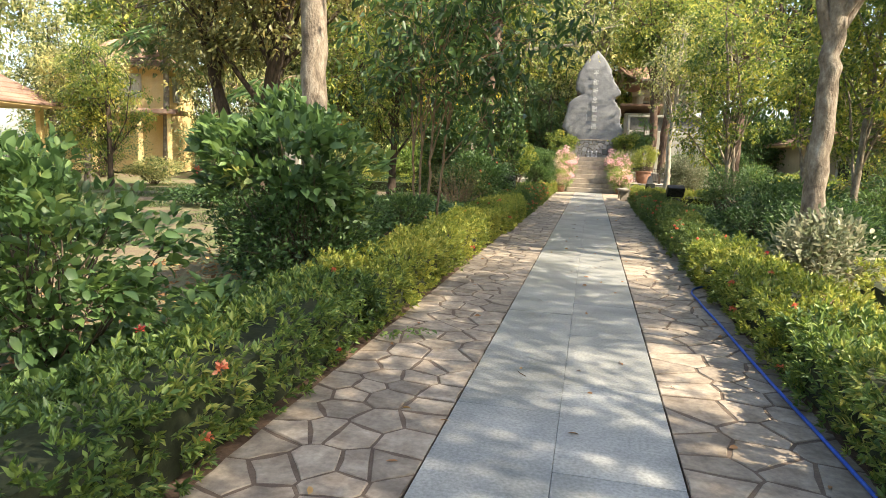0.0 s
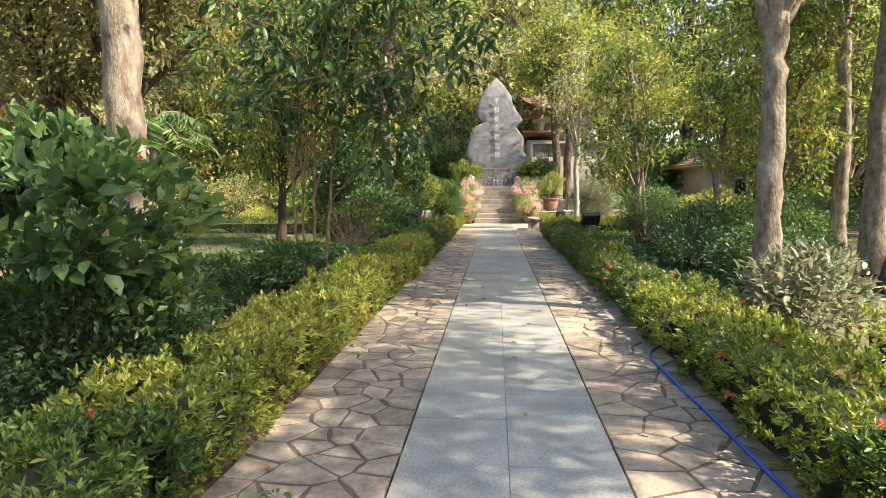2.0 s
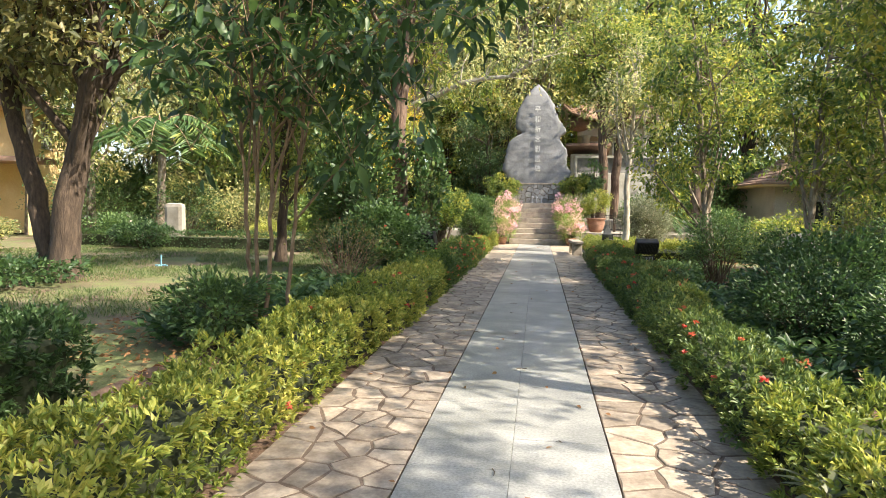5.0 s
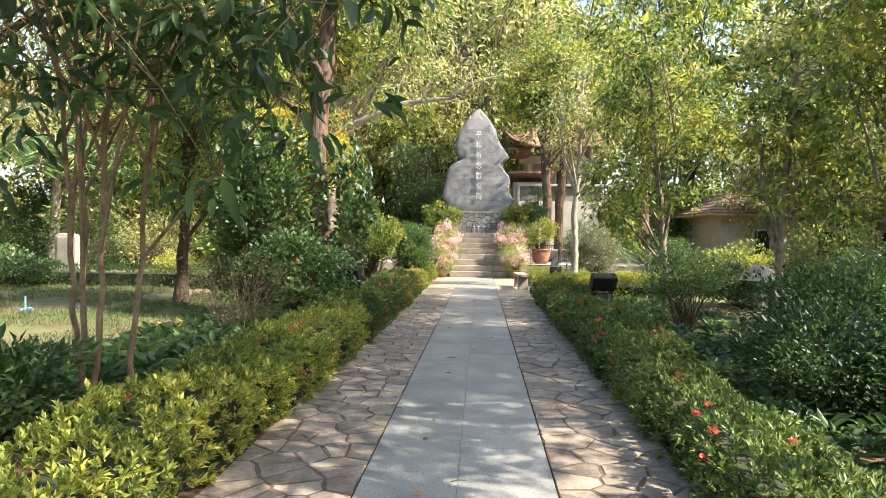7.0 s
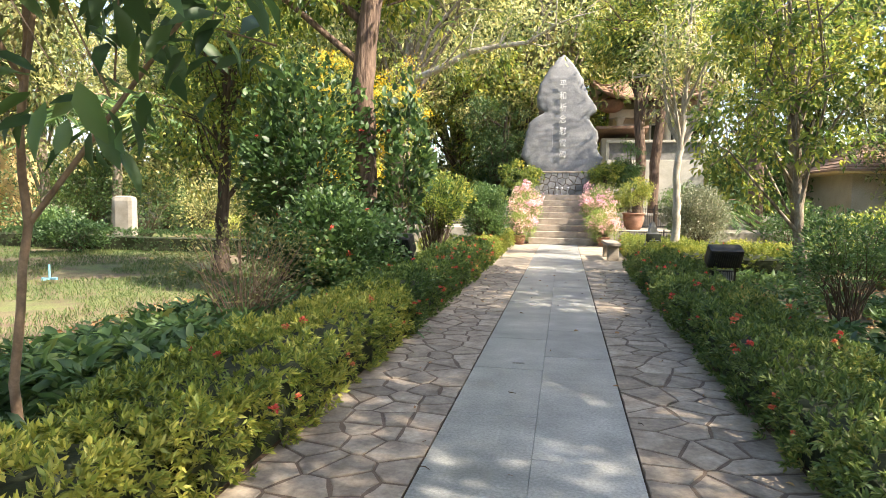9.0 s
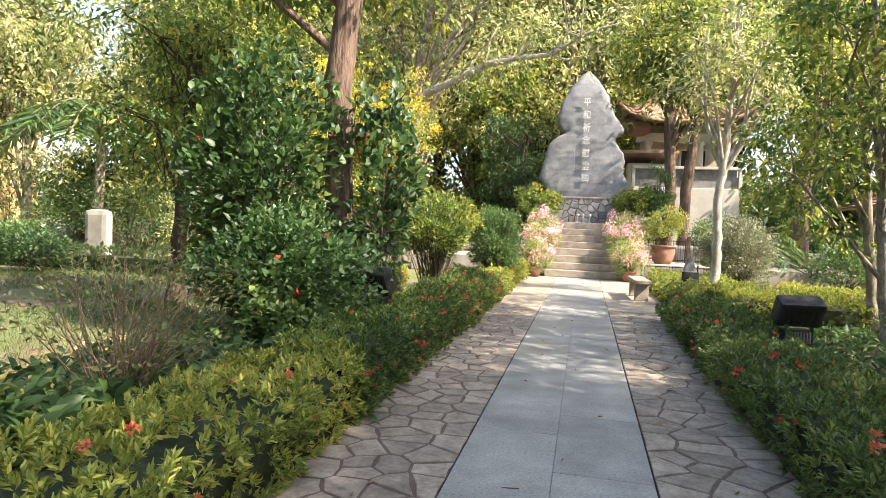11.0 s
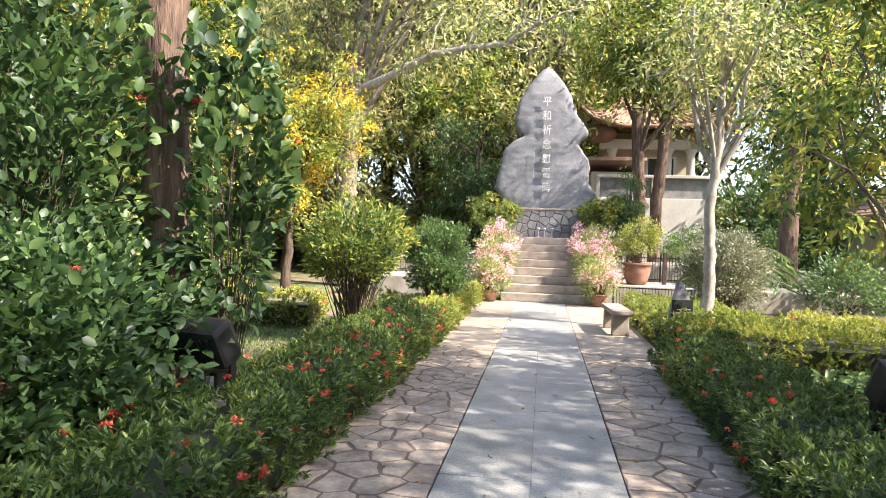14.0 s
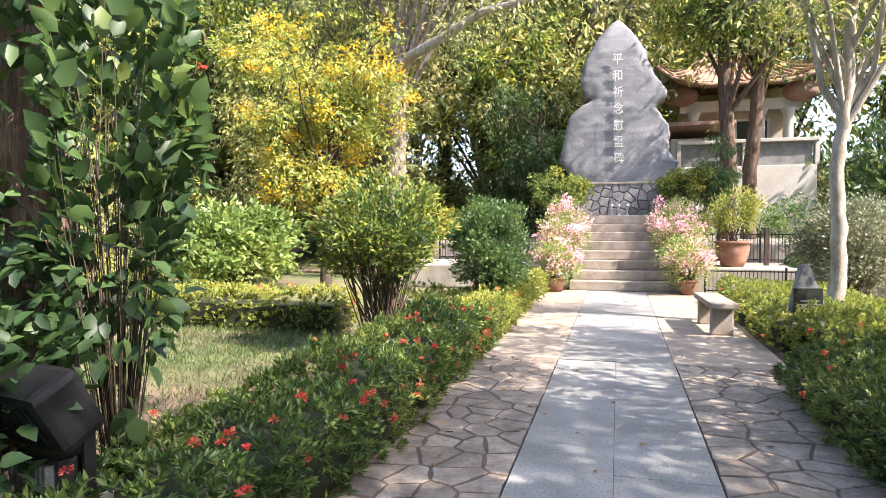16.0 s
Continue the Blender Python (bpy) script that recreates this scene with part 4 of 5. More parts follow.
shrub(-4.4, 19.06, 0.8, 2.0, LEAF_MID, "tall dark hibiscus shrub climbing by the trunk", 30, 3600, 0.1, 0.6, clumps=60, bloom=BLOOM_RED, blooms=5, rounded=True)
shrub(-2.6, 16.74, 0.4, 0.75, LEAF_MID, "glossy green shrub beside the flood lamp", 31, 2600, 0.09, 0.6, clumps=40, rounded=True)
shrub(-2.72, 23.15, 0.9, 2.1, LEAF_CANOPY, "multi-stemmed green shrub with narrow leaves", 32, 7500, 0.085, 0.45, clumps=110, low=0.75, stems=9, loose=0.24)
shrub(-1.88, 25.7, 0.72, 1.92, LEAF_MID, "rounded dense green shrub beside the stairs", 33, 9500, 0.075, 0.45, clumps=120, low=0.4, loose=0.26)
shrub(-7.4, 26.8, 1.55, 1.95, LEAF_BRIGHT, "sunlit bright green shrub at the lawn's end", 34, 6500, 0.14, 0.55, clumps=110, rounded=True, low=0.2, loose=0.26)
shrub(-9.0, 25.54, 0.9, 0.95, LEAF_YELLOW, "round yellow-green clipped shrub across the lawn", 35, 3500, 0.06, 0.5, clumps=50, low=0.05)
shrub(-7.2, 25.33, 0.6, 0.7, LEAF_YELLOW, "small round yellow-green shrub across the lawn", 36, 2000, 0.06, 0.5, clumps=40, low=0.05)
for i, (px, py, pr, ph) in enumerate(((-12.2, 23.2, 0.9, 0.9), (-14.5, 24.8, 1.0, 1.1), (-10.6, 27.5, 1.5, 2.2), (-13.6, 28, 1.8, 2.6), (-17, 27, 2.2, 2.8), (-8.5, 29, 1.6, 2.6), (-21, 24, 2.0, 2.4), (-24, 22, 2.2, 2.0), (-16, 21, 1.0, 1.0))):
    shrub(px, py, pr, ph, (LEAF_DARK, LEAF_MID, LEAF_FAR)[i % 3], "leafy green garden shrub beyond the lawn", 40 + i, 3000, 0.1, 0.5, clumps=50, low=0.05)
shrub(-9.2, 14.97, 1.5, 0.45, LEAF_DARK, "low dark plants round the foot of a tree", 60, 2500, 0.12, 0.5, clumps=50, low=0.0)
shrub(-2.6, 29, 0.5, 1.2, LEAF_MID, "green shrub beside the stairs", 61, 1800, 0.06, 0.5, clumps=30)

shrub(-2.75, 17.8, 0.38, 1.0, LEAF_DARK, "dark leafy shrub half hiding the flood lamp", 62, 1900, 0.085, 0.62, clumps=36, rounded=True)

shrub(-2.3, 18.55, 0.45, 3.3, LEAF_DARK, "dark creeper trailing down beside the trunk", 63, 1250, 0.115, 0.66, clumps=70, rounded=True, low=0.6, loose=0.26, stems=2, category="creeper", name="creeper", bloom=BLOOM_RED, blooms=3, thin=0.35)

# the walker's right hand
shrub(2.55, 7.86, 0.62, 0.95, LEAF_PALE, "pale silvery-leaved shrub beside the tree trunk", 70, 2600, 0.1, 0.4, clumps=44, rounded=True)
shrub(3.6, 10.77, 0.8, 1.0, LEAF_DARK, "dark rounded shrub in the shaded bed", 71, 4500, 0.07, 0.5, clumps=50, low=0.05)
shrub(3.1, 12.47, 0.8, 1.05, LEAF_DARK, "dark rounded shrub in the bed", 72, 5000, 0.06, 0.5, clumps=60, low=0.05)
shrub(3.4, 17.23, 0.75, 1.4, LEAF_MID, "upright bushy shrub with thin stems", 73, 3600, 0.06, 0.45, clumps=60, low=0.45, stems=9)
shrub(2.9, 4.1, 0.7, 0.5, LEAF_BRIGHT, "light green leafy plants behind the hedge", 74, 900, 0.16, 0.45, clumps=30, low=0.0, rounded=True)
shrub(3.6, 2.8, 0.8, 0.6, LEAF_YELLOW, "low yellow-green bush behind the hedge", 75, 1500, 0.07, 0.45, clumps=30, low=0.0)
ground_plants(2.2, 4.6, 10.03, 16.49, "low dark leafy plants filling the shaded bed", 76, LEAF_DARK, 380, 0.14, 0.22)
ground_plants(2.6, 4.6, 17.47, 21.96, "low green plants in the bed", 77, LEAF_MID, 170, 0.12, 0.16)
shrub(3.95, 28.57, 0.95, 1.95, LEAF_PALE, "large rounded shrub with variegated leaves", 78, 13000, 0.07, 0.5, clumps=80, low=0.1)
shrub(5.0, 14.87, 0.9, 0.8, LEAF_MID, "green leafy shrub under trees", 79, 2500, 0.09, 0.5, clumps=40, low=0.0)
for i, (px, py, pr, ph) in enumerate(((7.2, 18, 1.0, 1.1), (6.2, 22, 1.0, 0.9), (8.2, 27, 1.3, 1.4), (7, 30, 1.2, 1.6), (9.5, 22, 1.4, 1.5), (11, 27, 1.8, 2.2), (13, 20, 2.0, 2.2), (9, 13, 1.2, 1.2), (11, 16, 1.6, 1.8), (15, 25, 2.2, 3), (8.5, 9, 1.2, 1.2))):
    shrub(px, py, pr, ph, (LEAF_MID, LEAF_DARK, LEAF_CANOPY)[i % 3], "leafy green shrub under the garden trees", 80 + i, 3000, 0.1, 0.5, clumps=50, low=0.05)

# potted plants round the stairs
def pot(x, y, z, r, h, label):
    return solo("plant_pot", lathe([(r * 0.62, 0), (r * 0.8, h * 0.25), (r * 0.97, h * 0.7), (r * 0.92, h * 0.88), (r * 1.06, h * 0.93), (r * 1.06, h), (r * 0.9, h), (r * 0.86, h * 0.86)], 24), TERRACOTTA, label, "plant pot", pose(x, y, z), smooth=True)


for sx, n in ((-1.28, 0), (1.38, 1)):
    for k, (yy, zz, h) in enumerate(((29.7, 0.0, 1.0), (30.5, 0.5, 0.95), (31.4, 0.5, 1.45))):
        xx = sx + (-0.06 if sx > 0 else 0.06) * k
        pot(xx, yy, zz, 0.22, 0.3, "weathered clay pot holding a bougainvillea")
        shrub(xx, yy, 0.56, h + 0.05, LEAF_BRIGHT, "bougainvillea with pale green leaves in a pot", 100 + n * 10 + k, 3000, 0.055, 0.6, clumps=40, low=0.0, loose=0.45, name="bougainvillea", z=zz + 0.12)
        shrub(xx, yy - 0.03, 0.6, h + 0.04, BLOOM_PINK, "mass of pink bougainvillea bracts over a pot", 140 + n * 10 + k, 1250, 0.055, 0.8, clumps=18, low=0.2, name="bougainvillea", category="flowers", z=zz + 0.12, loose=0.32)
pot(2.42, 30.9, 0.5, 0.36, 0.56, "large round clay pot on the terrace")
shrub(2.42, 30.9, 0.62, 1.3, LEAF_YELLOW, "yellow-green shrub growing in a clay pot", 150, 3200, 0.08, 0.35, clumps=40, low=0.15, z=0.95)
tree("column_tree", "slender columnar tree with hanging narrow leaves", 2.45, 32.9, [(0, 0, 0), (0, 0, 1), (0, 0, 2.4)], [0.05, 0.04, 0.015], (0, 0, 1.45, 0.42, 0.42, 1.2), 3600, 0.14, LEAF_MID, TWIG, 151, 14, 3, 0.2, 0.22, 0.9, z=0.95, start=0.2)
for sx, s in ((-1.55, 152), (1.6, 153)):
    pot(sx, 32.9, 0.95, 0.3, 0.45, "clay pot beside the pedestal")
    tree("small_tree", "small flat-topped ornamental tree in a pot", sx, 32.9, [(0, 0, 0), (0.03, 0, 0.5), (0, 0.02, 0.9)], [0.05, 0.04, 0.03], (0, 0, 1.15, 0.95, 0.7, 0.45), 5000, 0.09, LEAF_CANOPY, TWIG, s, 10, 3, 0.17, 0.5, 0.1, z=1.3)

# ---- trees ----
tree("tree", "tall pale-barked tree beside the lawn", -3.2, 7.4, [(0, 0, 0), (0.02, 0, 1.5), (-0.04, 0.05, 3.2), (-0.02, 0.1, 5.5), (0.15, 0.1, 8)], [0.19, 0.16, 0.15, 0.13, 0.07], (-0.6, 0.6, 6.9, 3.1, 3.2, 2.3), 10000, 0.17, LEAF_OLIVE, BARK_PALE, 201, 14, 5, 0.75, 0.42, 0.45, start=0.55)
tree("tree", "old dark-barked tree leaning at the lawn", -8.9, 15.84, [(0, 0, 0), (0.15, 0, 1.5), (0.6, 0.1, 3.4), (1.1, 0, 6)], [0.27, 0.24, 0.2, 0.12], (0.6, 0, 6.4, 3.6, 3.6, 2.6), 13000, 0.18, LEAF_OLIVE, BARK_DARK, 202, 14, 5, 0.8, 0.42, 0.4, start=0.4)
tree("tree", "dark forked trunk standing beside another", -9.35, 16.09, [(0, 0, 0), (-0.3, 0, 1.6), (-0.9, 0.1, 3.4), (-1.6, 0.2, 6)], [0.2, 0.17, 0.15, 0.1], (-1.5, 0, 6.2, 3.0, 3.0, 2.4), 8000, 0.18, LEAF_OLIVE, BARK_DARK, 203, 10, 5, 0.8, 0.42, 0.4, start=0.5)
for k, (dx, dy, s) in enumerate(((0, 0, 211), (0.16, -0.1, 212), (-0.13, 0.12, 213), (0.3, 0.14, 214))):
    tree("sapling", "slender tan-stemmed sapling with large dark leaves", -3.1 + dx, 11.9 + dy, [(0, 0, 0), (dx * 0.3, 0.03, 1.3), (dx * 0.9, -0.05, 2.8), (dx * 2.2, -0.2, 4.4)], [0.026, 0.022, 0.018, 0.009], (dx * 2 + 0.5, -0.5, 3.75, 1.6, 1.4, 1.95), 620, 0.21, LEAF_DARK, STEM_TAN, s, 9, 3, 0.34, 0.36, 0.45, rounded=True, group="sapling clump", start=0.35)
tree("tree", "reddish rough-barked tree wrapped in creeper", -2.95, 18.7, [(0, 0, 0), (0.02, 0, 1.5), (-0.02, 0, 3.2), (0.1, 0.1, 5), (0.3, 0.2, 7.5)], [0.2, 0.17, 0.165, 0.16, 0.1], (-1.2, 0.4, 6.6, 3.0, 2.8, 2.0), 11000, 0.16, LEAF_CANOPY, BARK_RED, 204, 14, 5, 0.7, 0.4, 0.3, start=0.5, sides=16)
shrub(-3.75, 18.3, 1.15, 3.8, LEAF_DARK, "dark creeper hanging about the tree trunk", 205, 4600, 0.11, 0.66, loose=0.26, clumps=150, ry=0.75, rounded=True, low=0.5, stems=4, category="creeper", name="creeper", bloom=BLOOM_RED, blooms=4, thin=0.4)
tree("tree", "leafy tree of hanging foliage beyond the hibiscus", -6.4, 20.31, [(0, 0, 0), (0.1, 0, 2), (0.2, 0.1, 4.6)], [0.13, 0.11, 0.05], (0, 0, 3.9, 2.2, 2.0, 2.0), 7500, 0.13, LEAF_CANOPY, BARK_DARK, 206, 12, 5, 0.55, 0.4, 0.5, start=0.3)
tree("flowering_tree", "green tree with masses of yellow flowers", -6.2, 28.7, [(0, 0, 0), (0.05, 0, 1.6), (0.2, 0.1, 4.2)], [0.12, 0.1, 0.05], (0, -0.1, 4.1, 2.2, 1.7, 2.1), 15000, 0.12, LEAF_YELLOW, BARK_DARK, 207, 18, 5, 0.42, 0.4, 0.2, bloom=BLOOM_YELLOW, blooms=40, start=0.3, florets=6500)
tree("tree", "dark dense tree beside the monument", -2.6, 36.5, [(0, 0, 0), (0, 0, 2), (0.2, 0, 5)], [0.15, 0.13, 0.06], (0, 0, 3.6, 1.9, 1.6, 2.6), 13000, 0.13, LEAF_DARK, BARK_DARK, 208, 14, 5, 0.55, 0.35, 0.6, start=0.25)
tree("tree", "tall pale tree with a long level branch", -6.2, 33, [(0, 0, 0), (0.1, 0, 3), (0.3, -0.2, 6), (0.9, -0.6, 10)], [0.34, 0.3, 0.25, 0.12], (0.5, 0.5, 10, 5.0, 4.0, 3.0), 15000, 0.22, LEAF_FAR, BARK_PALE, 209, 16, 5, 0.95, 0.36, 0.4, start=0.45)


def big_branch(label, pts, r0, seed, material, leaves):
    """A long level limb held out over the garden, with forks and sprays."""
    rng = np.random.default_rng(seed)
    ob = thing("branch", pose(0, 0, 0), label, "branch")
    pts = np.array(pts, float)
    pieces = [tube_arrays(pts, np.linspace(r0, r0 * 0.35, len(pts)), 10)]
    ends = []
    for i in range(2, len(pts)):
        for j in range(4):
            e = pts[i] + rng.normal(0, 1, 3) * (0.9, 0.7, 0.5) + (0.4, 0, 0.5)
            m = (pts[i] + e) / 2 + rng.normal(0, 0.12, 3)
            pieces.append(tube_arrays([pts[i], m, e], [r0 * 0.25, r0 * 0.15, 0.008], 5))
            ends += [e, m]
    for pc in pieces:
        child("limb", tubes_mesh("limb", [pc], BARK_LIGHT), ob)
    ends = np.array(ends)
    w = rng.integers(0, len(ends), leaves)
    p = ends[w] + rng.normal(0, 0.3, (leaves, 3))
    v, f = leaf_arrays(rng, p, unit(p - ends[w]) - (0, 0, 0.4), 0.18, 0.36, False, 0.4)
    child("foliage", mesh_from("foliage", v, f, material), ob)


big_branch("long pale level branch of the tall tree", [(-5.95, 32.8, 5.5), (-5.2, 31.6, 5.75), (-4.2, 31.2, 6.05), (-3.2, 31.0, 6.5), (-2.2, 30.9, 6.65), (-1.2, 30.8, 6.7), (-0.3, 30.7, 7.2)], 0.15, 231, LEAF_FAR, 1300)

# right of the walk
tree("tree", "pale forked tree trunk with a scarred stem", 3.0, 9.6, [(0, 0, 0), (0.0, 0, 1.4), (0.0, 0, 2.6), (0.01, 0.01, 3.4), (0.05, 0.04, 5.5), (0.2, 0.1, 8.5)], [0.17, 0.135, 0.125, 0.13, 0.1, 0.05], (0.9, 0.4, 7.2, 3.4, 3.2, 2.2), 6500, 0.16, LEAF_CANOPY, BARK_PALE, 221, 14, 5, 0.75, 0.42, 0.3, start=0.5, forks=(([(0, 0, 3.0), (-0.14, 0, 3.35), (-0.3, 0.05, 4.1), (-0.34, 0.1, 5.6)], 0.085),))
tree("tree", "straight pale trunk in the shaded grove", 6.4, 13.53, [(0, 0, 0), (0, 0, 2.5), (0.1, 0, 5), (0.2, 0, 8.5)], [0.2, 0.17, 0.16, 0.08], (0.5, 0, 7.6, 3.4, 3.0, 2.6), 10000, 0.16, LEAF_CANOPY, BARK_PALE, 222, 14, 5, 0.75, 0.42, 0.3, start=0.5)
tree("tree", "thick reddish trunk in the shaded grove", 5.85, 11.55, [(0, 0, 0), (0.05, 0, 2.5), (0.0, 0.1, 5), (0.3, 0, 9)], [0.34, 0.27, 0.24, 0.1], (0.6, 0, 8.2, 3.6, 3.2, 2.6), 7000, 0.17, LEAF_CANOPY, BARK_RED, 223, 14, 5, 0.8, 0.42, 0.3, start=0.5)
for k, (px, py, h, s) in enumerate(((5.4, 18.6, 6.8, 241), (4.7, 22.5, 6.4, 242), (9.6, 20.6, 7.0, 243), (8.4, 18.5, 7.2, 244), (4.2, 20.8, 6.6, 245), (5.6, 15.6, 6.6, 246))):
    d = (0.16, -0.2, 0.1)[k % 3]
    tree("tree", "slim-stemmed bright green tree in the grove", px, py, [(0, 0, 0), (d * 0.8, 0, 1.4), (d * 1.6, 0.1, h * 0.55), (d * 3, 0.1, h * 0.9)], [0.085, 0.07, 0.05, 0.02], (d * 2, 0, h * 0.6, 1.75, 1.7, h * 0.38), 4800, 0.14, LEAF_CANOPY, BARK_PALE, s, 14, 3, 0.3, 0.42, 0.3, group="grove trees", start=0.22)
tree("tree", "young pale-trunked tree with slim upright limbs", 2.88, 25.75, [(0, 0, 0), (0.04, 0, 1.0), (0.0, 0, 2.2), (0.1, 0, 3.3), (0.12, 0, 4.6), (0.2, 0, 6.4)], [0.125, 0.1, 0.09, 0.085, 0.06, 0.03], (0.15, 0, 5.2, 1.5, 1.4, 1.7), 2600, 0.13, LEAF_FAR, BARK_LIGHT, 224, 16, 3, 0.4, 0.42, 0.3, start=0.45, limb_r=0.45, forks=(([(0.05, 0, 2.9), (-0.2, 0, 3.3), (-0.38, 0, 4.2), (-0.4, 0.1, 5.8)], 0.06), ([(0.1, 0, 3.0), (0.4, 0, 3.5), (0.5, 0, 4.4), (0.7, 0.1, 5.6)], 0.05)))
tree("tree", "dark double trunk before the hall", 3.1, 36.3, [(0, 0, 0), (0.1, 0, 3), (-0.1, 0, 6), (-0.3, 0, 9)], [0.24, 0.21, 0.18, 0.1], (0, 0, 8.6, 3.2, 3.0, 2.4), 11000, 0.17, LEAF_CANOPY, BARK_RED, 225, 14, 5, 0.75, 0.4, 0.3, start=0.5)
tree("tree", "dark double trunk before the hall", 3.75, 36.4, [(0, 0, 0), (0.0, 0, 3), (0.25, 0, 6), (0.7, 0, 9)], [0.22, 0.2, 0.17, 0.1], (0.6, 0, 8.8, 3.0, 3.0, 2.4), 9000, 0.17, LEAF_CANOPY, BARK_RED, 226, 12, 5, 0.75, 0.4, 0.3, start=0.5)
tree("tree", "reddish trunk of a garden tree near the hall", 6.6, 32.5, [(0, 0, 0), (0.0, 0, 3), (0.2, 0, 6), (0.3, 0, 9)], [0.26, 0.23, 0.2, 0.1], (0.5, 0, 7.6, 3.6, 3.2, 2.8), 8000, 0.16, LEAF_CANOPY, BARK_RED, 227, 14, 5, 0.75, 0.4, 0.3, start=0.5)

# added trees, mostly out of view, whose crowns throw dappled shade over the walk
for px, py, s, n in ((6.4, 1.6, 261, 6000), (5.9, 4.9, 262, 7500), (7.0, -2.0, 263, 6500), (7.2, 13.6, 264, 7000), (7.6, 17.0, 265, 7000)):
    tree("tree", "leafy straight-trunked tree added to shade the walk", px, py, [(0, 0, 0), (0.05, 0, 2.5), (0.0, 0.1, 5), (0.2, 0, 9.4 if py < 10 else 10.5)], [0.17, 0.14, 0.12, 0.06], (0, 0, 8.4 if py < 10 else 9.4, 2.9, 2.6, 1.9), n, 0.16, LEAF_CANOPY, BARK_PALE, s, 14, 5, 0.6, 0.42, 0.3, group="grove trees", start=0.5)

# the wood behind: four kinds, repeated
wood = [
    tree("wood_tree", "tall leafy tree of the surrounding wood", -11, 40, [(0, 0, 0), (0.2, 0, 4), (0.1, 0, 9)], [0.22, 0.19, 0.08], (0, 0, 7.4, 3.4, 3.4, 4.6), 8000, 0.3, LEAF_FAR, BARK_PALE, 251, 18, 5, 0.7, 0.4, 0.3, group="wood", start=0.2),
    tree("wood_tree", "tall leafy tree of the surrounding wood", -4, 45, [(0, 0, 0), (-0.2, 0, 5), (0.1, 0, 11)], [0.22, 0.19, 0.08], (0, 0, 8.6, 3.6, 3.4, 5.2), 8000, 0.3, LEAF_FAR, BARK_DARK, 252, 18, 5, 0.75, 0.4, 0.4, group="wood", start=0.2),
    tree("wood_tree", "dense green tree of the surrounding wood", 1.5, 47, [(0, 0, 0), (-0.1, 0, 5), (0.1, 0, 10)], [0.22, 0.19, 0.08], (0, 0, 6.5, 3.6, 3.4, 5.8), 11000, 0.28, LEAF_CANOPY, BARK_DARK, 253, 18, 5, 0.75, 0.4, 0.4, group="wood", start=0.15),
]
spots = [(-0.8, 42, 1.5), (-7.5, 43, 1.6), (-15, 38, 1.4), (-19, 43, 1.5), (-24, 46, 1.6), (-30, 38, 1.4), (-31, 27, 1.2), (-28, 22, 1.0), (-16, 54, 2.0), (-8, 55, 2.0), (9, 56, 1.7), (14, 50, 1.9), (21, 44, 1.6), (19, 38, 1.3), (24, 31, 1.3), (22, 24, 1.1), (20, 15, 1.0), (17, 9, 0.9), (15.5, 2, 0.8), (21, 4, 1.1), (15, -6, 0.9), (12, -14, 1.0), (-13, 4, 0.9), (-18, 10, 0.8), (-12, -4, 1.0), (-26, 10, 1.1), (-3, -16, 1.1), (4, -18, 1.1), (-38, 46, 1.5), (28, 38, 1.5), (30, 20, 1.2), (27, 8, 1.2), (-12.5, 33.5, 0.9), (-18.5, 29, 0.75), (-24.5, 25, 0.6), (-34, 14, 1.1), (24, 54, 1.7), (-28, 56, 1.7), (4.5, 50, 1.9), (-4.2, 50, 1.8), (-9.6, 33, 0.62), (-12.5, 37, 0.8), (-7.6, 37.5, 0.85), (-17, 34, 0.75), (-4.6, 39.5, 0.9), (-21, 37, 0.8), (-2.2, 40, 0.8), (15.5, 27, 0.7), (11.4, 31.8, 0.52), (13.4, 31, 0.5), (13.4, 21.5, 0.5), (16.5, 31.5, 0.85), (12.5, 36, 0.7), (-16.2, 19, 0.42), (-18.8, 20.8, 0.5)]
rw = random.Random(5)
for i, (px, py, s) in enumerate(spots):
    copy_thing(wood[i % 3], pose(px, py, -0.03, 0, 0, rw.uniform(0, 360)) @ Matrix.Diagonal((s * rw.uniform(0.9, 1.1), s * rw.uniform(0.9, 1.1), s * rw.uniform(0.92, 1.08), 1)))


def palm(x, y, h, fronds, reach, label, seed):
    rng = np.random.default_rng(seed)
    ob = thing("palm", pose(x, y, 0), label, "palm", "palms")
    line = [(0, 0, -0.05), (0.08, 0, h * 0.35), (0.12, 0.05, h * 0.7), (0.1, 0, h)]
    child("trunk", tubes_mesh("trunk", [tube_arrays(line, [0.2, 0.16, 0.14, 0.13], 10)], BARK_PALE), ob)
    for i in range(fronds):
        a = 2.4 * i
        up = rng.uniform(0.25, 1.1)
        t = np.linspace(0, 1, 9)[:, None]
        out = np.array([math.cos(a), math.sin(a), 0])
        mid = np.array([0.1, 0, h]) + t * reach * out * math.cos(up * 0.7) + np.array([0, 0, 1]) * (t * reach * up * 0.75 - t ** 2 * reach * 0.75)
        tv, tf = tube_arrays(mid, np.linspace(0.03, 0.006, 9), 4)
        s = np.repeat(np.linspace(0.12, 1, 30), 2)
        p = np.stack([np.interp(s, t[:, 0], mid[:, k]) for k in range(3)], 1)
        side = np.cross(out, (0, 0, 1)) * np.tile((1, -1), 30)[:, None]
        v, f = leaf_arrays(rng, p, side + out * 0.5 - (0, 0, 0.45), reach * 0.3, 0.1, False, 0.08)
        fr = child("frond", mesh_from("frond", v, f, LEAF_MID), ob)
        child("rib", tubes_mesh("rib", [(tv, tf)], STEM_TAN), fr)
    return ob


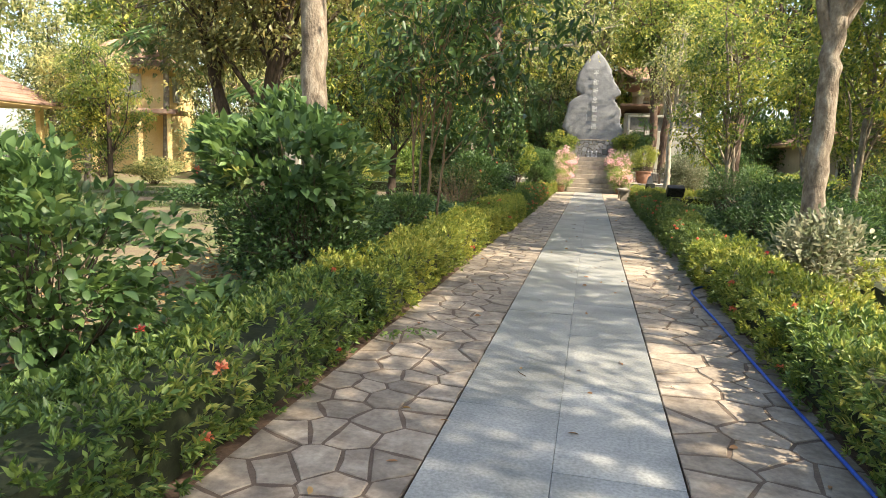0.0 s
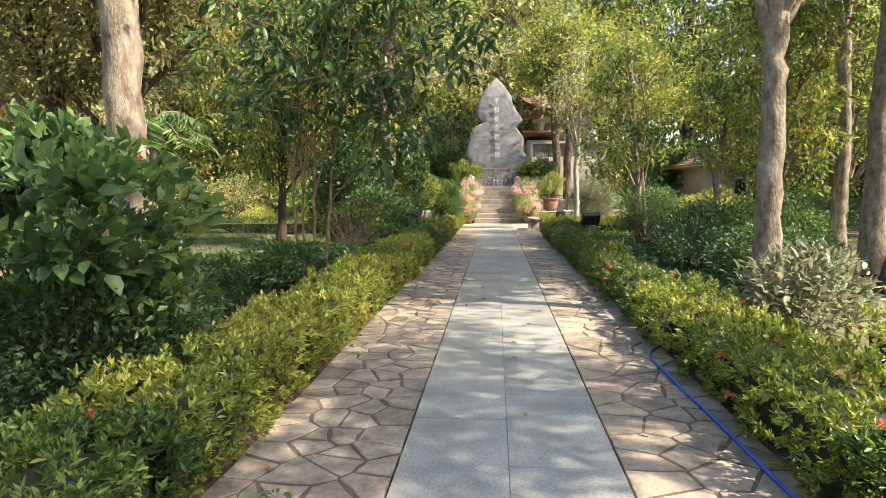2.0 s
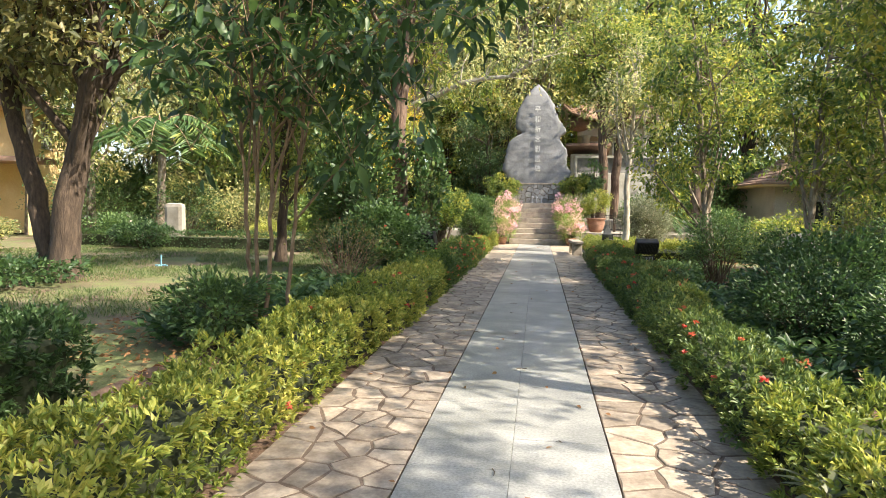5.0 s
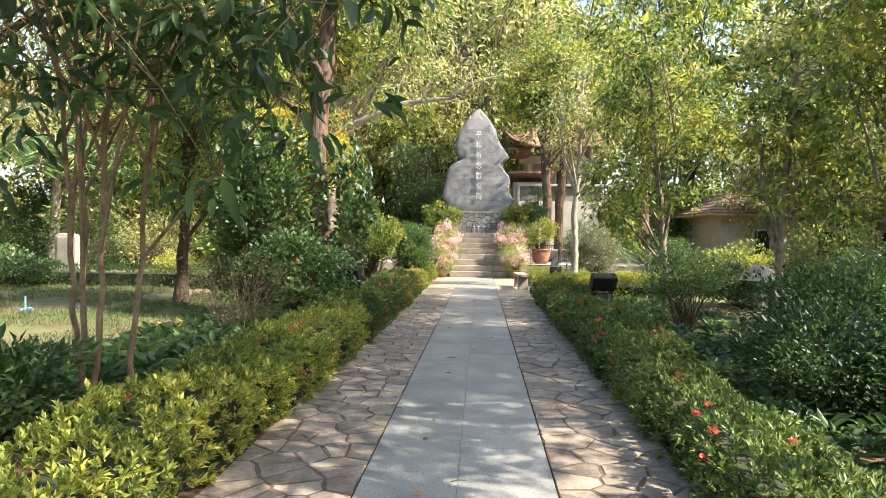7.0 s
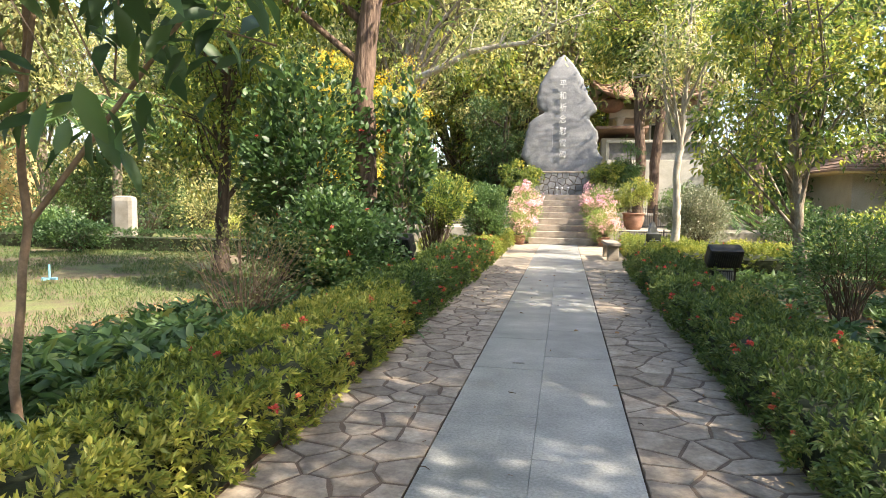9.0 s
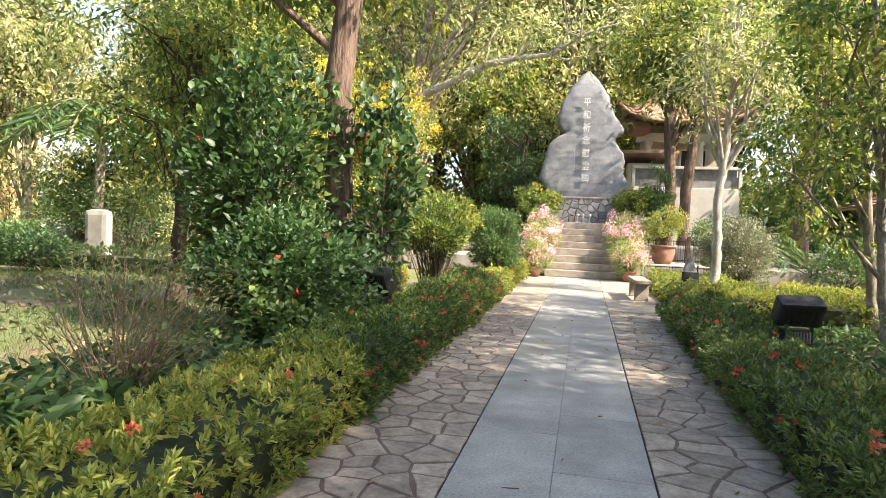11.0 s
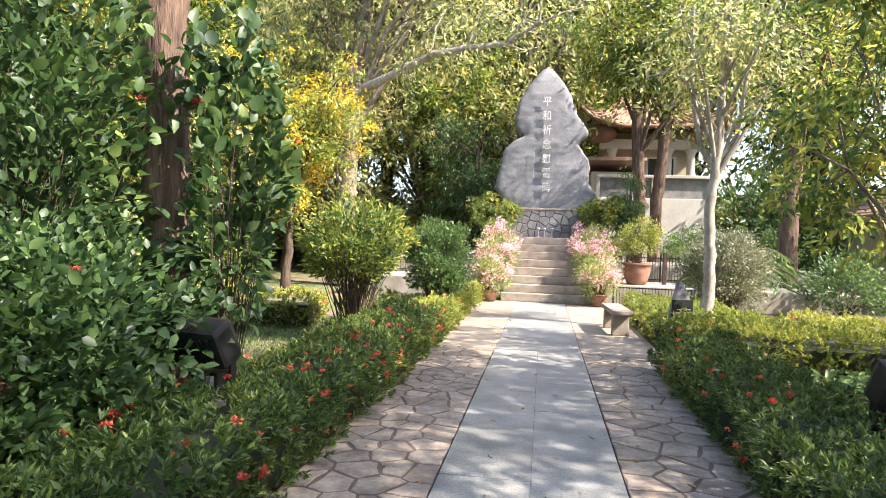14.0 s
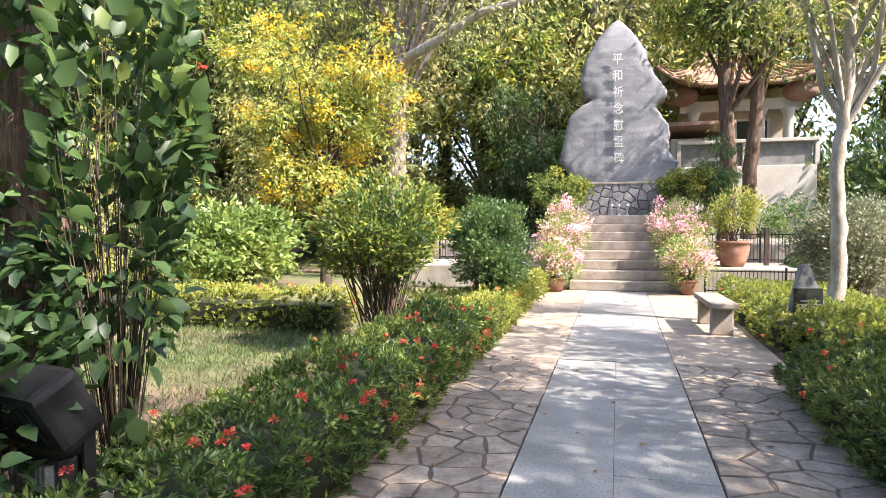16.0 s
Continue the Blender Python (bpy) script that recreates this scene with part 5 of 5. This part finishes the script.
palm(-14.5, 27.6, 4.4, 16, 2.6, "feathery green palm beyond the lawn", 271)
palm(-21.5, 29.0, 6.6, 16, 3.0, "tall feathery palm beside the house", 272)
palm(4.9, 31.2, 1.2, 14, 1.5, "small yellow-green palm on the terrace", 273)


# undergrowth that closes the wood
under = [
    shrub(-6, 46, 2.6, 3.4, LEAF_FAR, "dense undergrowth at the edge of the wood", 281, 5200, 0.24, 0.42, clumps=80, low=0.0, name="undergrowth", category="bush"),
    shrub(1, 45, 2.6, 3.8, LEAF_MID, "dark green undergrowth at the edge of the wood", 282, 5200, 0.24, 0.42, clumps=80, low=0.0, name="undergrowth", category="bush"),
]
ring = [(-34 + 3.4 * i, 52 + 3 * math.sin(i * 1.7)) for i in range(20)]
ring += [(9.5, 43), (13, 44), (17, 43.5), (21, 41), (24, 37), (26, 33), (26, 28), (25, 19), (23, 13), (22, 7), (20, 1), (9.2, 39), (19, 32), (17.5, 27)]
ring += [(-16.5, 40), (-12, 42), (-9, 41), (-3, 42.5), (-26, 40), (-32, 33), (-34, 26), (-33, 19), (-30, 15), (-22, 35.5), (-15, 33.5), (-30, 5), (-24, -2)]
for i, (px, py) in enumerate(ring):
    k = rw.uniform(0.85, 1.3)
    copy_thing(under[i % 2], pose(px, py, -0.05, 0, 0, rw.uniform(0, 360)) @ Matrix.Diagonal((k, k, k * rw.uniform(0.85, 1.15), 1)))
for i, (px, py, k) in enumerate(((7.6, 45.5, 1.1), (10.8, 40.6, 1.0), (8.4, 47.5, 1.3))):
    copy_thing(under[i % 2], pose(px, py, -0.05, 0, 0, 70 * i) @ Matrix.Diagonal((k, k, k, 1)))
for i, (px, py, pr, ph) in enumerate(((2.3, 37.2, 0.8, 1.9), (5.0, 37.3, 1.0, 2.2), (6.4, 37.0, 1.1, 1.8), (8.0, 36.0, 1.3, 2.4), (-4.2, 34.6, 1.2, 2.2))):
    shrub(px, py, pr, ph, (LEAF_CANOPY, LEAF_MID)[i % 2], "leafy shrub before the hall wall", 290 + i, 3000, 0.11, 0.45, clumps=50, low=0.0)


# ---- fixtures and small things ----
def flood_lamp(x, y, turn, label, lift=0.0):
    ob = thing("flood_lamp", pose(x, y, 0.14 + lift, 0, 0, turn), label, "flood lamp", "flood lamps")
    part("base", box(0.34, 0.28, 0.3 + lift, pose(0, 0, -0.16 - lift), 0.015), CONCRETE, ob, "grey concrete block")
    part("ballast_box", box(0.3, 0.16, 0.16, pose(0, 0, 0.16), 0.015), BLACK_METAL, ob)
    for sx in (-1, 1):
        part("bracket", box(0.02, 0.05, 0.4, pose(sx * 0.19, 0.02, 0.16), 0.004), BLACK_METAL, ob)
    head = part("lamp_head", box(0.46, 0.2, 0.29, pose(0, 0, 0.39, 28), 0.035), BLACK_METAL, ob)
    tilt = Matrix.Translation((0, 0, 0.4)) @ pose(0, 0, 0, 28)
    part("lens", box(0.34, 0.012, 0.22, tilt @ pose(0, 0.094, 0.025)), LAMP_GLASS, head)
    for i in range(12):
        part("rib", box(0.008, 0.03, 0.2, tilt @ pose(-0.165 + i * 0.03, -0.1, 0.035)), BLACK_METAL, head)
    for i in range(9):
        part("cooling_fin", box(0.008, 0.05, 0.12, pose(-0.12 + i * 0.03, -0.09, 0.18)), GREY_METAL, ob)
    return ob


flood_lamp(2.34, 18.55, 8, "black metal flood lamp on a concrete block in the hedge", 0.06)
flood_lamp(-2.2, 18.1, -12, "black metal flood lamp half hidden by shrubs", 0.14)

bench = thing("bench", pose(1.32, 25.45, 0, 0, 0, 3), "small worn pale concrete bench beside the landing", "bench")
part("seat", box(0.34, 1.3, 0.08, pose(0, 0, 0.36), 0.02), STEP_STONE, bench)
for yy in (-0.45, 0.45):
    part("leg", box(0.28, 0.12, 0.36, pose(0, yy, 0), 0.02), STEP_STONE, bench)

marker = thing("stone_marker", pose(2.2, 24.5, 0, 0, 0, 12), "pointed grey stone marker with a black plaque", "marker")
bm = bmesh.new()
prof = [(-0.2, 0), (0.22, 0), (0.2, 0.5), (0.1, 0.75), (0.0, 1.0), (-0.07, 0.98), (-0.14, 0.7), (-0.19, 0.45)]
fr = [bm.verts.new((px, -0.07, pz)) for px, pz in prof]
bk = [bm.verts.new((px * 0.85, 0.09, pz * 0.97)) for px, pz in prof]
bm.faces.new(fr)
bm.faces.new(bk[::-1])
for i in range(len(prof)):
    bm.faces.new((fr[i], bk[i], bk[(i + 1) % len(prof)], fr[(i + 1) % len(prof)]))
bmesh.ops.bevel(bm, geom=bm.edges[:], offset=0.015, segments=2, affect="EDGES")
part("stone", bm, MONUMENT, marker)
part("plaque", box(0.34, 0.02, 0.3, pose(-0.02, -0.095, 0.4), 0.004), PLAQUE, marker, "black plaque with illegible lines")
for i in range(4):
    part("text_line", box(0.26 - 0.04 * (i % 2), 0.004, 0.012, pose(0, -0.107, 0.41 + 0.045 * i)), GREY_METAL, marker)


def fence(x0, x1, y, z, h, label):
    ob = thing("iron_fence", pose(x0, y, z), label, "fence", "iron fences")
    ln = x1 - x0
    for zz in (0.06, h - 0.04):
        part("rail", box(ln, 0.025, 0.025, pose(ln / 2, 0, zz)), BLACK_METAL, ob)
    n = int(ln / 0.075)
    for i in range(n + 1):
        part("bar", box(0.012, 0.012, h - 0.02, pose(i * ln / n, 0, 0.02)), BLACK_METAL, ob)
    for i in range(int(ln / 1.5) + 1):
        part("post", box(0.04, 0.04, h + 0.06, pose(min(ln, i * 1.5), 0, 0), 0.005), BLACK_METAL, ob)
    return ob


fence(1.75, 4.7, 29.9, 0.0, 0.5, "low black iron fence before the terrace")
fence(1.75, 4.4, 32.3, 0.5, 0.7, "black iron fence on the terrace")
fence(-4.6, -1.5, 32.3, 0.5, 0.7, "black iron fence on the terrace beside stairs")
for x, yy in ((1.75, 31.9), (3.2, 31.4)):
    solo("post", box(0.1, 0.1, 0.85, pose(x, yy, 0.49), 0.01), BARK_DARK, "dark wooden post on the terrace", "post")

# the blue hose
cu = bpy.data.curves.new("garden_hose", "CURVE")
cu.dimensions, cu.bevel_depth, cu.bevel_resolution = "3D", 0.011, 3
sp = cu.splines.new("BEZIER")
hose = [(1.6, -1.5), (1.47, 1.0), (1.44, 2.4), (1.4, 3.7), (1.35, 5.0), (1.32, 6.3), (1.29, 7.2), (1.32, 7.9), (1.5, 8.2)]
sp.bezier_points.add(len(hose) - 1)
for b, (hx, hy) in zip(sp.bezier_points, hose):
    b.co = (hx, hy, 0.012)
    b.handle_left_type = b.handle_right_type = "AUTO"
cu.materials.append(HOSE_BLUE)
tagged(new("garden_hose", cu), "bright blue plastic garden hose along the hedge", "hose")

tap = thing("standpipe", pose(-8.5, 18.4, 0), "thin pale blue standpipe on the lawn", "pipe")
part("pipe", lathe([(0.018, 0), (0.018, 0.26)], 8), PIPE_BLUE, tap)
part("foot", box(0.3, 0.04, 0.03), PIPE_BLUE, tap)
part("foot", box(0.04, 0.3, 0.028), PIPE_BLUE, tap)

stele = solo("stele", box(0.72, 0.3, 1.5, None, 0.145), CONCRETE, "pale rounded stone slab beyond the lawn", "stele", pose(-12.6, 25.6, -0.07))
solo("bollard", lathe([(0.09, 0), (0.09, 0.9), (0.07, 1.0)], 12), CONCRETE, "pale stone post beyond the lawn", "post", pose(-14.4, 25.6, -0.02))
lantern = thing("stone_lantern", pose(6.4, 21.5, 0), "grey garden lantern with a broad cap", "lantern")
part("cap", lathe([(0.6, 0.62), (0.45, 0.72), (0.1, 0.95)], 14), CONCRETE, lantern)
part("shaft", lathe([(0.2, 0), (0.12, 0.2), (0.12, 0.64)], 10), CONCRETE, lantern)

def strap_plant(x, y, z, count, length, material, label, seed, lift=0.9):
    """A tuft of arching strap leaves from one point."""
    rng = np.random.default_rng(seed)
    ob = thing("strap_plant", pose(x, y, z), label, "plant", "strap-leaved plants")
    for i in range(count):
        a = rng.uniform(0, 6.28)
        e = rng.uniform(0.35, 1.0) * lift
        t = np.linspace(0, 1, 6)[:, None]
        out = np.array([math.cos(a), math.sin(a), 0])
        ln = length * rng.uniform(0.7, 1.2)
        mid = t * ln * out * 0.8 + np.array([0, 0, 1]) * (t * ln * e - t ** 2 * ln * 0.45)
        s = np.cross(out, (0, 0, 1))
        w = length * 0.06 * np.sin(np.clip(t * 2.6 + 0.45, 0, 3.14))
        v = np.concatenate([mid + s * w, mid - s * w])
        f = [(k, k + 1, k + 7, k + 6) for k in range(5)]
        child("leaf", mesh_from("leaf", v, f, material), ob)
    return ob


strap_plant(1.48, 8.1, 0.2, 16, 0.34, LEAF_PALE, "pale strap-leaved plant growing out of the hedge", 301)
strap_plant(-1.45, 15.75, 0.0, 16, 0.3, LEAF_MID, "broad-leaved green plant at the hedge end", 302, 1.1)
for i, (px, py) in enumerate(((-2.5, 23.2), (-2.9, 22.9), (-3.3, 23.1), (-3.1, 24.2), (-2.4, 24.0))):
    strap_plant(px, py, 0.0, 14, 0.42, LEAF_DARK if i % 2 else LEAF_OLIVE, "dark strap-leaved plant under a shrub", 310 + i, 1.2)
rng = np.random.default_rng(95)
sp_t = np.repeat(np.linspace(0, 1, 14), 3)
p = np.stack([-1.42 + 0.35 * sp_t + rng.normal(0, 0.015, 42), 4.8 + 0.22 * sp_t + rng.normal(0, 0.015, 42), 0.03 + rng.uniform(0, 0.05, 42)], 1)
v, f = leaf_arrays(rng, p, rng.normal(0, 1, (42, 3)) * (1, 1, 0.2) + (0.5, 0, 0), 0.06, 0.4, True, 0.2)
sprig = tagged(new("fallen_sprig", mesh_from("fallen_sprig", v, f, LEAF_BRIGHT)), "fresh green cut sprig lying on the flagstones", "sprig")
# twigs and dark bits on the slabs
for i in range(22):
    a = rng.uniform(0, 6.28)
    px, py, ln = rng.uniform(-1.3, 1.3), rng.uniform(0, 23), rng.uniform(0.03, 0.12)
    tv, tf = tube_arrays([(0, 0, 0.005), (ln * 0.5, 0.01, 0.008), (ln, 0, 0.005)], [0.003, 0.004, 0.002], 5)
    tagged(new("fallen_twig", tubes_mesh("fallen_twig", [(tv, tf)], TWIG)), "small dark fallen twig on the paving", "twig", "fallen twigs").matrix_basis = pose(px, py, 0.002, 0, 0, math.degrees(a))
# fallen leaves
rng = np.random.default_rng(91)
n = 150
p = np.stack([rng.uniform(-1.45, 1.4, n), rng.uniform(-3, 29, n), rng.uniform(0.004, 0.01, n)], 1)
ang = rng.uniform(0, 6.28, n)
v, f = leaf_arrays(rng, p, np.stack([np.cos(ang), np.sin(ang), np.full(n, 0.05)], 1), 0.055, 0.5, True, 0.08)
v[:, 2] = np.maximum(v[:, 2], 0.004)
tagged(new("fallen_leaves", mesh_from("fallen_leaves", v, f, DRY_LEAF)), "dry brown leaves scattered on the walk", "leaves", kind="stuff")
n = 7000
p = np.stack([rng.uniform(-5.2, -2.2, n), rng.uniform(-3, 17.5, n), np.full(n, 0.0)], 1)
q = np.stack([rng.uniform(2.1, 6.5, n), rng.uniform(-3, 24, n), np.full(n, 0.0)], 1)
p = np.concatenate([p, q])
ang = rng.uniform(0, 6.28, len(p))
v, f = leaf_arrays(rng, p, np.stack([np.cos(ang), np.sin(ang), np.full(len(p), 0.1)], 1), 0.07, 0.5, False, 0.2)
tagged(new("leaf_litter", mesh_from("leaf_litter", v, f, DRY_LEAF)), "dry leaf litter on the soil under plants", "leaves", kind="stuff")
# lawn blades
n = 70000
p = np.stack([rng.uniform(-16, -4.0, n), 7 + 18 * rng.uniform(0, 1, n) ** 0.9, np.full(n, -0.05)], 1)
keep = np.array([noise.noise(Vector((a * 0.5, b * 0.5, 0))) > -0.15 + max(0, 12 - b) * 0.09 for a, b, _ in p])
p = p[keep]
v, f = leaf_arrays(rng, p, np.tile((0, 0, 1.0), (len(p), 1)), 0.09, 0.12, False, 0.5)
tagged(new("lawn_grass", mesh_from("lawn_grass", v, f, GRASS)), "thin mown lawn grass with bare patches", "grass", kind="stuff")
n = 12000
p = np.stack([rng.uniform(-7, -2.2, n), rng.uniform(19.5, 25, n), np.full(n, -0.05)], 1)
v, f = leaf_arrays(rng, p, np.tile((0, 0, 1.0), (n, 1)), 0.08, 0.12, False, 0.5)
tagged(new("lawn_grass", mesh_from("lawn_grass", v, f, GRASS)), "thin grass of the small lawn", "grass", kind="stuff")

# ---- flagstones, last ----
for side, s in ((-1, 61), (1, 62)):
    strip = thing("flagstone_paving", pose(0, 0, 0), "brown irregular flagstone paving beside the slab walk", "paving", kind="structure")
    xa, xb = (-1.5, -0.61) if side < 0 else (0.61, 1.48)
    part("bed", box(xb - xa, END + 7, 0.05, pose((xa + xb) / 2, (END - 7) / 2, -0.056)), MORTAR, strip, "brown mortar between the stones")
    rng = random.Random(s)
    for c, ring in voronoi_stones(rng, xa, xb, -1.2, END, 0.25, 0.019):
        me = stone_mesh(rng, c, ring, material=STONE_FLAG)
        child("flagstone", me, strip, at=pose(c[0], c[1], rng.uniform(-0.003, 0.003), rng.uniform(-0.5, 0.5), rng.uniform(-0.5, 0.5)))
